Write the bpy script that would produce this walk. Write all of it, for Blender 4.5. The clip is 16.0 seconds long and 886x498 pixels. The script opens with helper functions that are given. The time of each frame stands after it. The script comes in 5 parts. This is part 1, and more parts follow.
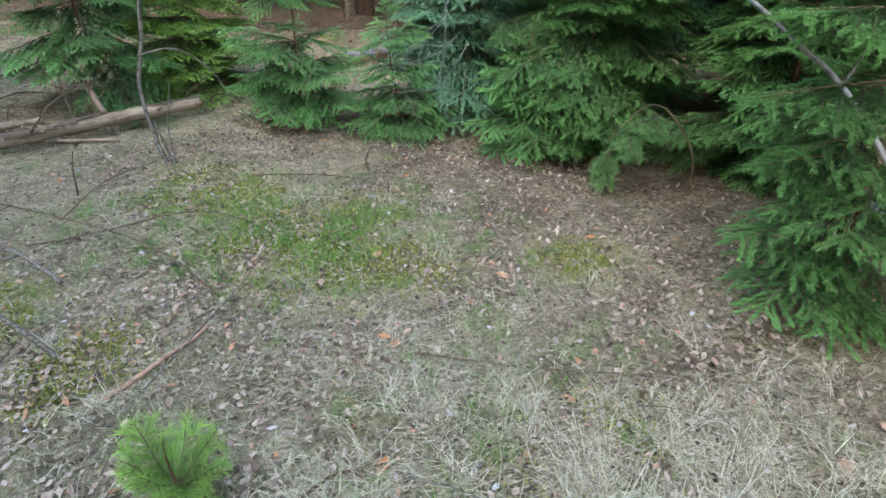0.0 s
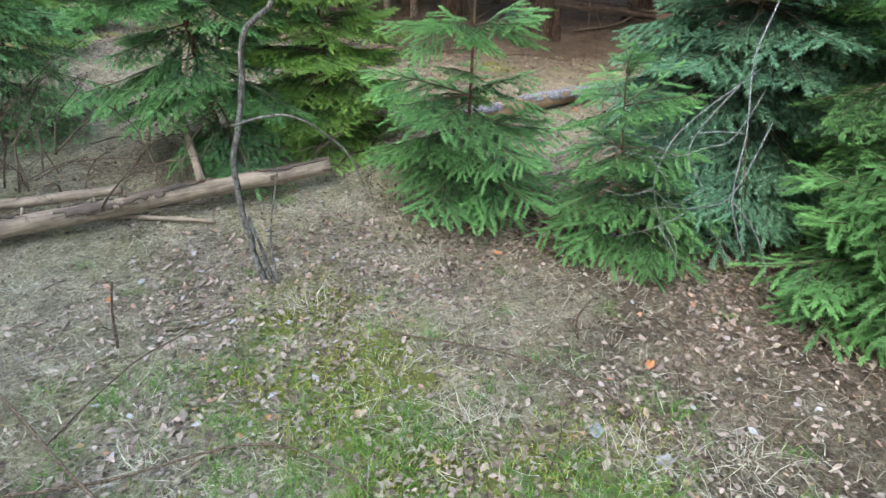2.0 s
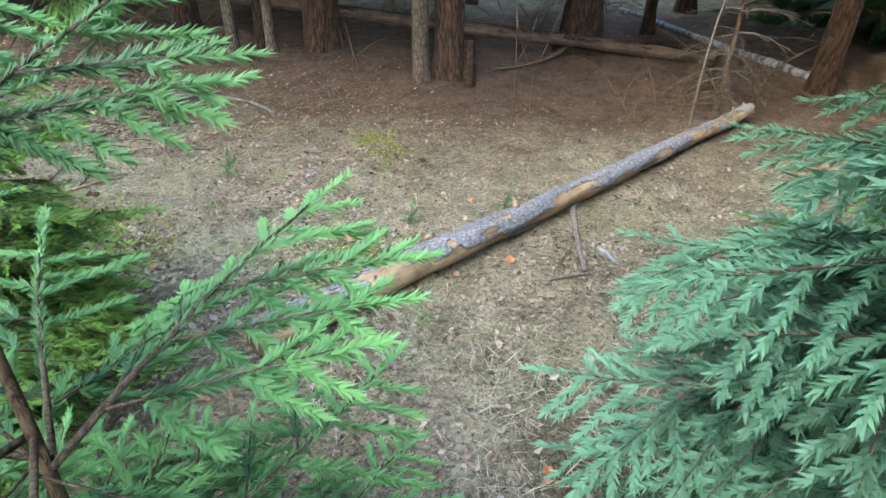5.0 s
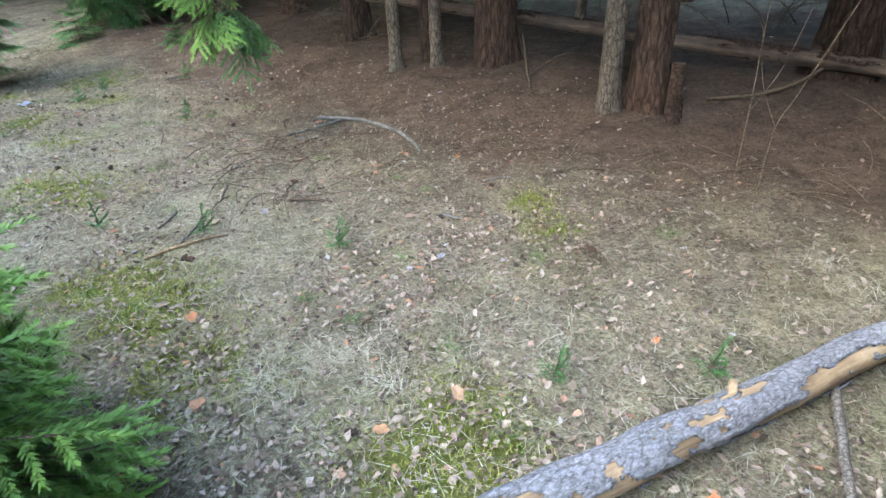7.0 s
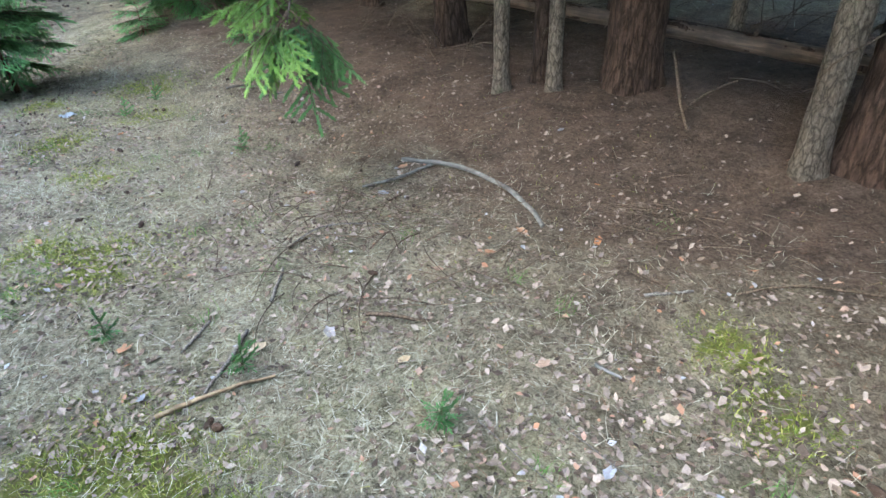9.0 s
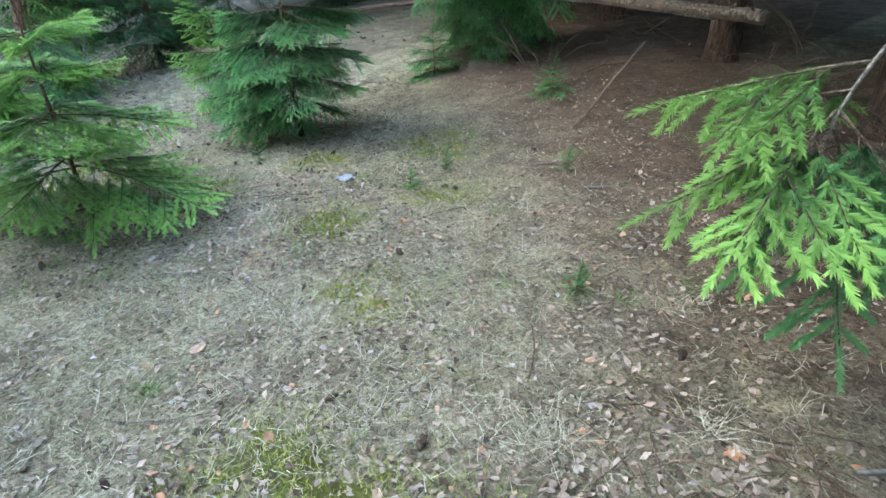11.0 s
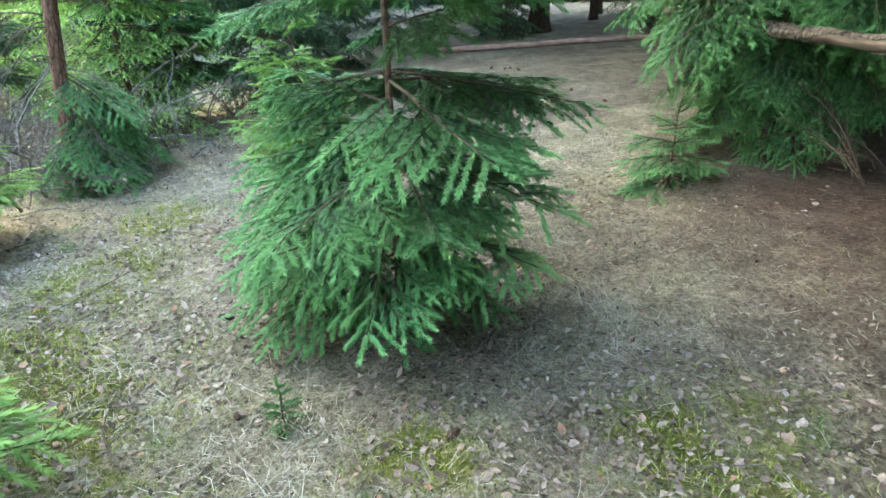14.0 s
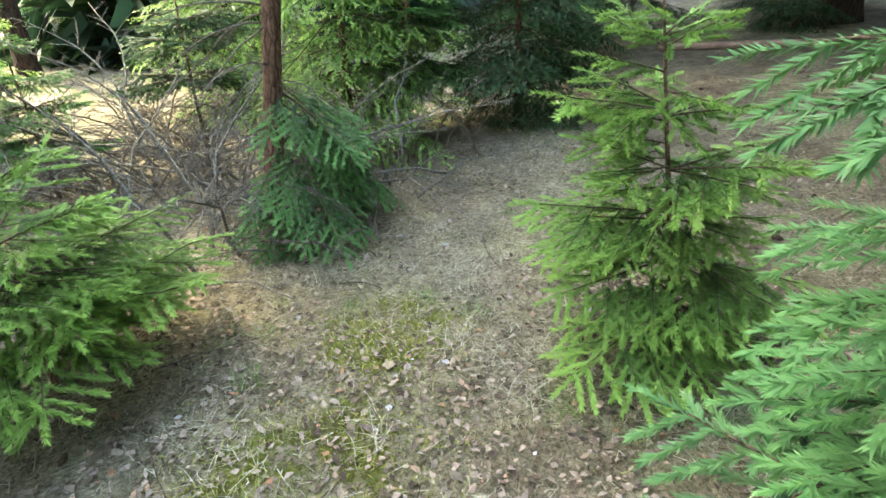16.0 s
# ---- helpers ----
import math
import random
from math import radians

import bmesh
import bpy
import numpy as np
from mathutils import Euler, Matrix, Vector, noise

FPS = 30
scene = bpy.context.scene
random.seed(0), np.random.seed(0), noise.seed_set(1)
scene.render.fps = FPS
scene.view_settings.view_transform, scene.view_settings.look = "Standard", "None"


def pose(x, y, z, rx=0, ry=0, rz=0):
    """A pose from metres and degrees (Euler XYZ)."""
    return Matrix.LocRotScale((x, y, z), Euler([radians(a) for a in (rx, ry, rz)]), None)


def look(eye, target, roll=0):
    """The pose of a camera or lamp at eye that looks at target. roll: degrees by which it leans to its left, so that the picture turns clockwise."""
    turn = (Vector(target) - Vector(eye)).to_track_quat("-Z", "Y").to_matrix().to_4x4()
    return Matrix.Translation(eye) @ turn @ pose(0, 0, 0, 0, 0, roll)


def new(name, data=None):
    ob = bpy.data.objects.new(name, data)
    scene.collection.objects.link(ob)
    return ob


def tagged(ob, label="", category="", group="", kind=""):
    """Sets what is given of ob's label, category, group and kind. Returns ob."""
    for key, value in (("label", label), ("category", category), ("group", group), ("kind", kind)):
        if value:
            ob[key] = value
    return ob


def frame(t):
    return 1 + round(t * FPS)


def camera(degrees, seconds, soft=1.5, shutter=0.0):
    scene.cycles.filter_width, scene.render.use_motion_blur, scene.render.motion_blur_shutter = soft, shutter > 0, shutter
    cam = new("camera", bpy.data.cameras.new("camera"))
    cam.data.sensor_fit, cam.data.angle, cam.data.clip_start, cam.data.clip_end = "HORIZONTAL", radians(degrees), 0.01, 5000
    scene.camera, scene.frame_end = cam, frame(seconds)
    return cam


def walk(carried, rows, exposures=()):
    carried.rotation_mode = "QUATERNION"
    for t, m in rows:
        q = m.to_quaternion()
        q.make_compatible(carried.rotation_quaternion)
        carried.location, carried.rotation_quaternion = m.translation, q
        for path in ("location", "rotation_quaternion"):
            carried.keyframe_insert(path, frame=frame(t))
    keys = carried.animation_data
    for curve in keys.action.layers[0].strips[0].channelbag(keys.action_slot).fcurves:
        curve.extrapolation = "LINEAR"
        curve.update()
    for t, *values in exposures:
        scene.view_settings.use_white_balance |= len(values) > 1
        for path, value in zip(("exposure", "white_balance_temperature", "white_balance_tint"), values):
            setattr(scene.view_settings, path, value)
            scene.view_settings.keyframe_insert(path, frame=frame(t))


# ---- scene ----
import itertools
from collections import defaultdict

# ---------------------------------------------------------------- camera
cam = camera(76.1, 16.0, shutter=0.02)
PATH = [
    (0.0, -0.606, 0.198, 1.581, 59.59, -0.51, -2.86),
    (0.5, -0.680, 0.740, 1.498, 60.34, -0.61, 0.15),
    (1.0, -0.837, 1.260, 1.477, 60.76, -0.05, 5.10),
    (1.5, -1.078, 1.675, 1.559, 60.36, 0.03, 9.86),
    (2.0, -1.165, 2.193, 1.491, 60.14, -0.07, 10.93),
    (2.5, -1.208, 2.625, 1.459, 60.92, -0.21, 11.17),
    (3.0, -1.327, 3.099, 1.494, 61.95, -0.45, 11.92),
    (3.5, -1.345, 3.618, 1.419, 62.40, -1.06, 8.74),
    (4.0, -1.306, 4.083, 1.452, 61.70, -0.29, 2.55),
    (6.3, -1.047, 6.058, 1.539, 58.21, 1.06, 7.96),
    (6.5, -1.116, 6.153, 1.553, 58.09, 1.54, 11.82),
    (7.0, -1.256, 6.269, 1.548, 58.93, 2.64, 20.98),
    (7.5, -1.459, 6.677, 1.475, 55.89, 3.06, 24.22),
    (8.0, -1.507, 6.897, 1.543, 56.18, 2.58, 21.53),
    (8.5, -1.768, 7.152, 1.494, 56.93, 2.14, 21.71),
    (9.0, -2.094, 7.367, 1.581, 57.34, 2.72, 27.91),
    (9.5, -2.410, 7.649, 1.523, 58.22, 3.41, 34.82),
    (10.0, -2.754, 7.912, 1.535, 59.14, 3.72, 41.10),
    (10.2, -2.980, 7.989, 1.494, 59.56, 3.90, 43.66),
    (12.3, -5.184, 8.982, 1.432, 63.96, 1.70, 55.98),
    (12.5, -5.348, 9.105, 1.417, 64.13, 1.62, 55.43),
    (13.0, -5.749, 9.391, 1.402, 64.84, 1.60, 54.52),
    (13.5, -6.209, 9.603, 1.419, 64.22, 1.73, 59.46),
    (14.0, -6.659, 9.785, 1.389, 64.61, 2.19, 67.79),
    (14.5, -7.082, 9.754, 1.377, 65.17, 2.60, 76.11),
    (15.0, -7.569, 9.620, 1.413, 65.35, 2.98, 83.11),
    (15.5, -8.121, 9.576, 1.431, 63.91, 2.76, 85.26),
    (16.0, -8.615, 9.476, 1.394, 63.64, 2.84, 85.65),
]
walk(cam, [(t, pose(x, y, z, rx, ry, rz)) for t, x, y, z, rx, ry, rz in PATH],
     exposures=[(0.0, 3.87, 6800, 4.0), (2.0, 4.1, 6900, 4.0), (4.0, 4.15, 6700, 2.0), (7.0, 4.32, 6100, 2.0), (10.0, 4.3, 5900, -1.0), (12.5, 4.48, 6100, -5.0), (13.5, 4.66, 6100, -5.0), (14.5, 4.74, 6700, 1.0), (16.0, 4.36, 7600, 0.0)])

# ---------------------------------------------------------------- light
SUN_AZ, SUN_EL = 222.0, 38.0          # compass bearing of the sun, clockwise from +y, and its height
world = bpy.data.worlds.new("sky")
scene.world = world
world.use_nodes = True
wn = world.node_tree.nodes
sky = wn.new("ShaderNodeTexSky")
sky.sky_type, sky.sun_disc = "NISHITA", False
sky.sun_elevation, sky.sun_rotation = radians(SUN_EL), radians(SUN_AZ)
sky.air_density, sky.dust_density, sky.ozone_density = 1.0, 3.0, 1.0
world.node_tree.links.new(sky.outputs[0], wn["Background"].inputs[0])
wn["Background"].inputs[1].default_value = 0.15

lamp = bpy.data.lights.new("sun", "SUN")
lamp.energy, lamp.angle, lamp.color = 1.3, radians(2.0), (1.0, 0.88, 0.7)
sun_dir = Vector((math.sin(radians(SUN_AZ)) * math.cos(radians(SUN_EL)), math.cos(radians(SUN_AZ)) * math.cos(radians(SUN_EL)), math.sin(radians(SUN_EL))))
sun = new("sun", lamp)
sun.matrix_world = look(sun_dir * 60, (0, 0, 0))

# ---------------------------------------------------------------- ground height


def plane_height(x, y):
    """The lie of the land: it falls gently towards the clearing, then runs level."""
    x, y = np.asarray(x, float), np.asarray(y, float)
    s = np.clip((y - 4.3) / 2.4, 0, 1)
    s = s * s * (3 - 2 * s)
    foot = 10.3 + 0.3 * np.clip(-x - 4.5, 0, 4)
    d = np.clip(y - foot, 0, 8)
    rise = 0.12 * np.clip(d, 0, 1.5) * np.clip(d / 0.8, 0.3, 1) + 0.045 * np.clip(d - 1.5, 0, 6)
    return (1 - s) * (-0.056 - 0.0467 * (np.clip(y, -4, 8) - 3.8)) + rise


def bumps(x, y):
    x, y = np.asarray(x, float), np.asarray(y, float)
    return (0.012 * np.sin(1.9 * x + 0.7 * np.sin(1.3 * y)) * np.cos(1.6 * y + 0.4)
            + 0.009 * np.sin(4.3 * x + 1.1 + np.sin(3.1 * y)) * np.sin(3.7 * y - 0.6)
            + 0.005 * np.sin(11.0 * x + 2.0 * np.sin(5.0 * y)) * np.cos(9.0 * y + 1.5 * np.sin(7.0 * x)))


def gh(x, y):
    return plane_height(x, y) + bumps(x, y)


def at_ground(x, y, dz=0.0):
    return Vector((x, y, float(gh(x, y)) + dz))


# ---------------------------------------------------------------- materials
def material(name):
    m = bpy.data.materials.new(name)
    m.use_nodes = True
    nt = m.node_tree
    return m, nt, nt.nodes["Principled BSDF"]


def node(nt, kind, **values):
    n = nt.nodes.new(kind)
    for k, v in values.items():
        n.inputs[k].default_value = v
    return n


def noise_tex(nt, vec, scale, detail=6.0, rough=0.6, distort=0.0):
    n = node(nt, "ShaderNodeTexNoise", Scale=scale, Detail=detail, Roughness=rough, Distortion=distort)
    if vec is not None:
        nt.links.new(vec, n.inputs["Vector"])
    return n.outputs["Fac"]


def ramp(nt, fac, stops):
    r = nt.nodes.new("ShaderNodeValToRGB")
    els = r.color_ramp.elements
    while len(els) < len(stops):
        els.new(0.5)
    for e, (p, c) in zip(els, stops):
        e.position, e.color = p, (*c, 1.0)
    nt.links.new(fac, r.inputs[0])
    return r.outputs[0]


def mix(nt, fac, a, b, mode="MIX"):
    n = nt.nodes.new("ShaderNodeMix")
    n.data_type, n.blend_type = "RGBA", mode
    for sock, v in ((n.inputs[0], fac), (n.inputs[6], a), (n.inputs[7], b)):
        if isinstance(v, (int, float)):
            sock.default_value = v
        elif isinstance(v, tuple):
            sock.default_value = (*v, 1.0)
        else:
            nt.links.new(v, sock)
    return n.outputs[2]


def maths(nt, op, a, b=0.0):
    n = nt.nodes.new("ShaderNodeMath")
    n.operation = op
    for i, v in ((0, a), (1, b)):
        if isinstance(v, (int, float)):
            n.inputs[i].default_value = v
        else:
            nt.links.new(v, n.inputs[i])
    return n.outputs[0]


def bump(nt, bsdf, height, strength, distance):
    b = node(nt, "ShaderNodeBump", Strength=strength, Distance=distance)
    nt.links.new(height, b.inputs["Height"])
    nt.links.new(b.outputs[0], bsdf.inputs["Normal"])


def coords(nt, which="Object", scale=(1, 1, 1)):
    tc = nt.nodes.new("ShaderNodeTexCoord")
    if scale == (1, 1, 1):
        return tc.outputs[which]
    mp = nt.nodes.new("ShaderNodeMapping")
    mp.inputs["Scale"].default_value = scale
    nt.links.new(tc.outputs[which], mp.inputs[0])
    return mp.outputs[0]


def attr(nt, name):
    a = nt.nodes.new("ShaderNodeAttribute")
    a.attribute_name = name
    return a.outputs["Fac"]


def ground_material():
    m, nt, b = material("forest_soil")
    o = coords(nt)
    fine = noise_tex(nt, o, 50, 9, 0.85, 0.8)
    mid = noise_tex(nt, o, 9, 6, 0.65, 0.3)
    wide = noise_tex(nt, o, 1.1, 4, 0.6)
    straw = ramp(nt, fine, [(0.34, (0.03, 0.024, 0.018)), (0.44, (0.18, 0.16, 0.112)), (0.55, (0.42, 0.388, 0.28)), (0.67, (0.66, 0.625, 0.485))])
    needle = ramp(nt, fine, [(0.3, (0.018, 0.012, 0.009)), (0.46, (0.1, 0.072, 0.054)), (0.7, (0.27, 0.207, 0.16))])
    moss = ramp(nt, fine, [(0.3, (0.05, 0.06, 0.015)), (0.55, (0.19, 0.2, 0.05)), (0.8, (0.34, 0.33, 0.11))])
    zone = maths(nt, "ADD", attr(nt, "needle_floor_and_shade"), maths(nt, "MULTIPLY", maths(nt, "SUBTRACT", wide, 0.5), 0.9))
    zone = ramp(nt, zone, [(0.18, (0, 0, 0)), (0.82, (1, 1, 1))])
    green = noise_tex(nt, o, 2.3, 5, 0.7, 0.6)
    green = maths(nt, "MULTIPLY", ramp(nt, green, [(0.45, (0, 0, 0)), (0.68, (0.5, 0.5, 0.5))]), maths(nt, "SUBTRACT", 1.0, attr(nt, "needle_floor_and_shade")))
    straw = mix(nt, green, straw, moss)
    col = mix(nt, zone, straw, needle)
    mossy = maths(nt, "ADD", attr(nt, "mossy"), maths(nt, "MULTIPLY", maths(nt, "SUBTRACT", mid, 0.5), 1.2))
    mossy = ramp(nt, mossy, [(0.42, (0, 0, 0)), (0.62, (1, 1, 1))])
    col = mix(nt, mossy, col, moss)
    col = mix(nt, 1.0, col, ramp(nt, mid, [(0.3, (0.66, 0.63, 0.6)), (0.7, (1.1, 1.08, 1.05))]), "MULTIPLY")
    patchy = noise_tex(nt, o, 3.1, 5, 0.7, 0.5)
    col = mix(nt, 1.0, col, ramp(nt, patchy, [(0.32, (0.6, 0.57, 0.54)), (0.5, (0.92, 0.9, 0.87)), (0.66, (1.22, 1.19, 1.12))]), "MULTIPLY")
    nt.links.new(col, b.inputs["Base Color"])
    b.inputs["Roughness"].default_value = 0.95
    b.inputs["Specular IOR Level"].default_value = 0.15
    bump(nt, b, fine, 1.0, 0.03)
    return m


def island_material(name, stops, rough=0.85, grain=60.0, translucent=0.0, spec=0.2):
    """Litter: each loose piece takes its own colour out of the ramp."""
    m, nt, b = material(name)
    g = nt.nodes.new("ShaderNodeNewGeometry")
    col = ramp(nt, g.outputs["Random Per Island"], stops)
    grainy = noise_tex(nt, coords(nt), grain, 4, 0.7)
    col = mix(nt, 1.0, col, ramp(nt, grainy, [(0.3, (0.6, 0.58, 0.56)), (0.7, (1.12, 1.1, 1.08))]), "MULTIPLY")
    nt.links.new(col, b.inputs["Base Color"])
    b.inputs["Roughness"].default_value = rough
    b.inputs["Specular IOR Level"].default_value = spec
    if translucent:
        t = nt.nodes.new("ShaderNodeBsdfTranslucent")
        nt.links.new(col, t.inputs[0])
        mx = nt.nodes.new("ShaderNodeMixShader")
        mx.inputs[0].default_value = translucent
        nt.links.new(b.outputs[0], mx.inputs[1])
        nt.links.new(t.outputs[0], mx.inputs[2])
        nt.links.new(mx.outputs[0], nt.nodes["Material Output"].inputs[0])
    return m


def object_material(name, stops, rough=0.85, grain=40.0):
    """Single things that share a mesh: the colour varies from one to the next."""
    m, nt, b = material(name)
    info = nt.nodes.new("ShaderNodeObjectInfo")
    col = ramp(nt, info.outputs["Random"], stops)
    grainy = noise_tex(nt, coords(nt), grain, 5, 0.7)
    col = mix(nt, 1.0, col, ramp(nt, grainy, [(0.3, (0.6, 0.56, 0.52)), (0.7, (1.12, 1.1, 1.08))]), "MULTIPLY")
    nt.links.new(col, b.inputs["Base Color"])
    b.inputs["Roughness"].default_value = rough
    b.inputs["Specular IOR Level"].default_value = 0.25
    bump(nt, b, grainy, 0.4, 0.004)
    return m


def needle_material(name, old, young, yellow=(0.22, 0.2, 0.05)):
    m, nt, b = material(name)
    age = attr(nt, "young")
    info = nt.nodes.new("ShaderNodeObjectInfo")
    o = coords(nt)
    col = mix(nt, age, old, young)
    patch = noise_tex(nt, o, 9, 4, 0.6)
    col = mix(nt, ramp(nt, patch, [(0.62, (0, 0, 0)), (0.85, (0.55, 0.55, 0.55))]), col, yellow)
    shade = maths(nt, "ADD", 0.78, maths(nt, "MULTIPLY", info.outputs["Random"], 0.45))
    cmb = nt.nodes.new("ShaderNodeCombineColor")
    for i in range(3):
        nt.links.new(shade, cmb.inputs[i])
    col = mix(nt, 1.0, col, cmb.outputs[0], "MULTIPLY")
    nt.links.new(col, b.inputs["Base Color"])
    b.inputs["Roughness"].default_value = 0.5
    b.inputs["Specular IOR Level"].default_value = 0.35
    t = nt.nodes.new("ShaderNodeBsdfTranslucent")
    nt.links.new(col, t.inputs[0])
    mx = nt.nodes.new("ShaderNodeMixShader")
    mx.inputs[0].default_value = 0.35
    nt.links.new(b.outputs[0], mx.inputs[1])
    nt.links.new(t.outputs[0], mx.inputs[2])
    nt.links.new(mx.outputs[0], nt.nodes["Material Output"].inputs[0])
    return m


def bark_material(name, dark, main, light, stretch=(14, 14, 3.0), relief=0.02, moss=0.0, crack_depth=0.35):
    m, nt, b = material(name)
    o = coords(nt, "Object", stretch)
    plates = nt.nodes.new("ShaderNodeTexVoronoi")
    plates.feature = "DISTANCE_TO_EDGE"
    plates.inputs["Scale"].default_value = 1.6
    warp = noise_tex(nt, o, 2.0, 5, 0.7)
    wv = nt.nodes.new("ShaderNodeVectorMath")
    wv.operation = "ADD"
    nt.links.new(o, wv.inputs[0])
    nt.links.new(warp, wv.inputs[1])
    nt.links.new(wv.outputs[0], plates.inputs["Vector"])
    rough = noise_tex(nt, o, 3.2, 8, 0.75)
    col = ramp(nt, rough, [(0.28, dark), (0.5, main), (0.75, light)])
    crack = ramp(nt, plates.outputs["Distance"], [(0.0, (crack_depth, 0.95 * crack_depth, 0.88 * crack_depth)), (0.14, (1, 1, 1))])
    col = mix(nt, 1.0, col, crack, "MULTIPLY")
    if moss:
        wide = noise_tex(nt, coords(nt), 3.5, 4, 0.6)
        col = mix(nt, ramp(nt, wide, [(0.55, (0, 0, 0)), (0.7, (moss, moss, moss))]), col, (0.13, 0.15, 0.07))
    nt.links.new(col, b.inputs["Base Color"])
    b.inputs["Roughness"].default_value = 0.92
    b.inputs["Specular IOR Level"].default_value = 0.2
    h = maths(nt, "ADD", rough, maths(nt, "MULTIPLY", plates.outputs["Distance"], 1.2))
    bump(nt, b, h, 0.9, relief)
    return m


def wood_material(name, stops, stretch=(3, 40, 40), relief=0.004):
    """Bare or weathered wood, with the grain along x."""
    m, nt, b = material(name)
    o = coords(nt, "Object", stretch)
    g = noise_tex(nt, o, 1.0, 8, 0.7, 0.4)
    blotch = noise_tex(nt, coords(nt), 6.0, 5, 0.65)
    col = ramp(nt, g, stops)
    col = mix(nt, 1.0, col, ramp(nt, blotch, [(0.3, (0.5, 0.45, 0.4)), (0.62, (1.1, 1.06, 1.0))]), "MULTIPLY")
    nt.links.new(col, b.inputs["Base Color"])
    b.inputs["Roughness"].default_value = 0.8
    bump(nt, b, g, 0.6, relief)
    return m


def birch_material():
    m, nt, b = material("birch_bark")
    o = coords(nt, "Object", (9, 5, 5))
    bands = noise_tex(nt, o, 2.2, 5, 0.65)
    col = ramp(nt, bands, [(0.38, (0.05, 0.045, 0.04)), (0.48, (0.16, 0.16, 0.165)), (0.75, (0.32, 0.325, 0.34))])
    nt.links.new(col, b.inputs["Base Color"])
    b.inputs["Roughness"].default_value = 0.6
    bump(nt, b, bands, 0.3, 0.003)
    return m


SOIL = ground_material()
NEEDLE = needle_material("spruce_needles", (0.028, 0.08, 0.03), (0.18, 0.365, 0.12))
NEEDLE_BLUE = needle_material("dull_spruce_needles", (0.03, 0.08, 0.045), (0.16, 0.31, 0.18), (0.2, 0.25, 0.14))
# Yellow-green stands in for sunlight on sunny spruces; on seedlings it is fresh growth.
NEEDLE_LIGHT = needle_material("fresh_and_sunlit_spruce_needles", (0.05, 0.12, 0.03), (0.26, 0.42, 0.09), (0.4, 0.4, 0.09))
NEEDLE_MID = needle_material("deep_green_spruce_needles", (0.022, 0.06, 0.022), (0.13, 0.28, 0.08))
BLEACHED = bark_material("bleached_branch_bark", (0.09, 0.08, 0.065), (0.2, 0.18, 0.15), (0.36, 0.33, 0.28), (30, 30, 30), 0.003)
# Darker copy of the needles: deep shade is put into their colour.
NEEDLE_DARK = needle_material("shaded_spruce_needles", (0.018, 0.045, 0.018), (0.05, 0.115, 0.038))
TWIG_WOOD = bark_material("twig_bark", (0.04, 0.026, 0.016), (0.12, 0.085, 0.055), (0.22, 0.17, 0.12), (30, 30, 30), 0.003)
DEAD_TWIG = bark_material("dead_twig_bark", (0.06, 0.05, 0.04), (0.17, 0.145, 0.12), (0.3, 0.27, 0.235), (30, 30, 30), 0.003)
STEM_BARK = bark_material("young_stem_bark", (0.05, 0.03, 0.018), (0.16, 0.1, 0.06), (0.27, 0.19, 0.12), (26, 26, 12), 0.006)
BARK = bark_material("old_spruce_bark", (0.02, 0.0125, 0.0085), (0.085, 0.05, 0.033), (0.17, 0.108, 0.073), (11, 11, 2.2), 0.03)
BARK_DARK = bark_material("dark_conifer_bark", (0.018, 0.011, 0.008), (0.065, 0.04, 0.027), (0.13, 0.085, 0.06), (11, 11, 2.4), 0.03)
BARK_GREY = bark_material("grey_conifer_bark", (0.042, 0.031, 0.022), (0.135, 0.106, 0.076), (0.26, 0.215, 0.16), (16, 16, 7), 0.012, 0.35)
BARK_RED = bark_material("reddish_pine_bark", (0.07, 0.035, 0.02), (0.2, 0.105, 0.065), (0.34, 0.2, 0.14), (18, 18, 6), 0.014)
LOG_BARK = bark_material("flaking_grey_bark", (0.045, 0.04, 0.042), (0.235, 0.23, 0.242), (0.42, 0.42, 0.45), (13, 24, 24), 0.012, 0.0, 0.62)
LOG_WOOD = wood_material("pale_debarked_wood", [(0.3, (0.1, 0.062, 0.035)), (0.5, (0.29, 0.205, 0.12)), (0.75, (0.46, 0.36, 0.23))])
OLD_WOOD = wood_material("weathered_log_wood", [(0.3, (0.06, 0.042, 0.03)), (0.5, (0.21, 0.16, 0.115)), (0.75, (0.37, 0.295, 0.22))])
DARK_WOOD = wood_material("brown_fallen_trunk_wood", [(0.3, (0.025, 0.017, 0.012)), (0.5, (0.09, 0.062, 0.042)), (0.75, (0.2, 0.145, 0.1))])
RED_WOOD = wood_material("reddish_weathered_wood", [(0.3, (0.12, 0.07, 0.05)), (0.5, (0.33, 0.2, 0.15)), (0.75, (0.48, 0.34, 0.27))])
GREY_WOOD = wood_material("silvery_dead_wood", [(0.3, (0.05, 0.048, 0.042)), (0.5, (0.14, 0.135, 0.12)), (0.75, (0.26, 0.255, 0.24))])
BIRCH = birch_material()
LEAF = island_material("fallen_leaf", [(0.0, (0.06, 0.043, 0.032)), (0.25, (0.15, 0.11, 0.08)), (0.48, (0.23, 0.175, 0.13)), (0.6, (0.24, 0.19, 0.16)), (0.78, (0.35, 0.275, 0.22)), (0.92, (0.42, 0.34, 0.28)), (0.97, (0.4, 0.2, 0.11)), (1.0, (0.42, 0.43, 0.45))], translucent=0.15)
STRAW = island_material("dry_grass", [(0.0, (0.14, 0.11, 0.075)), (0.3, (0.325, 0.29, 0.2)), (0.7, (0.52, 0.485, 0.36)), (1.0, (0.6, 0.575, 0.46))], translucent=0.15)
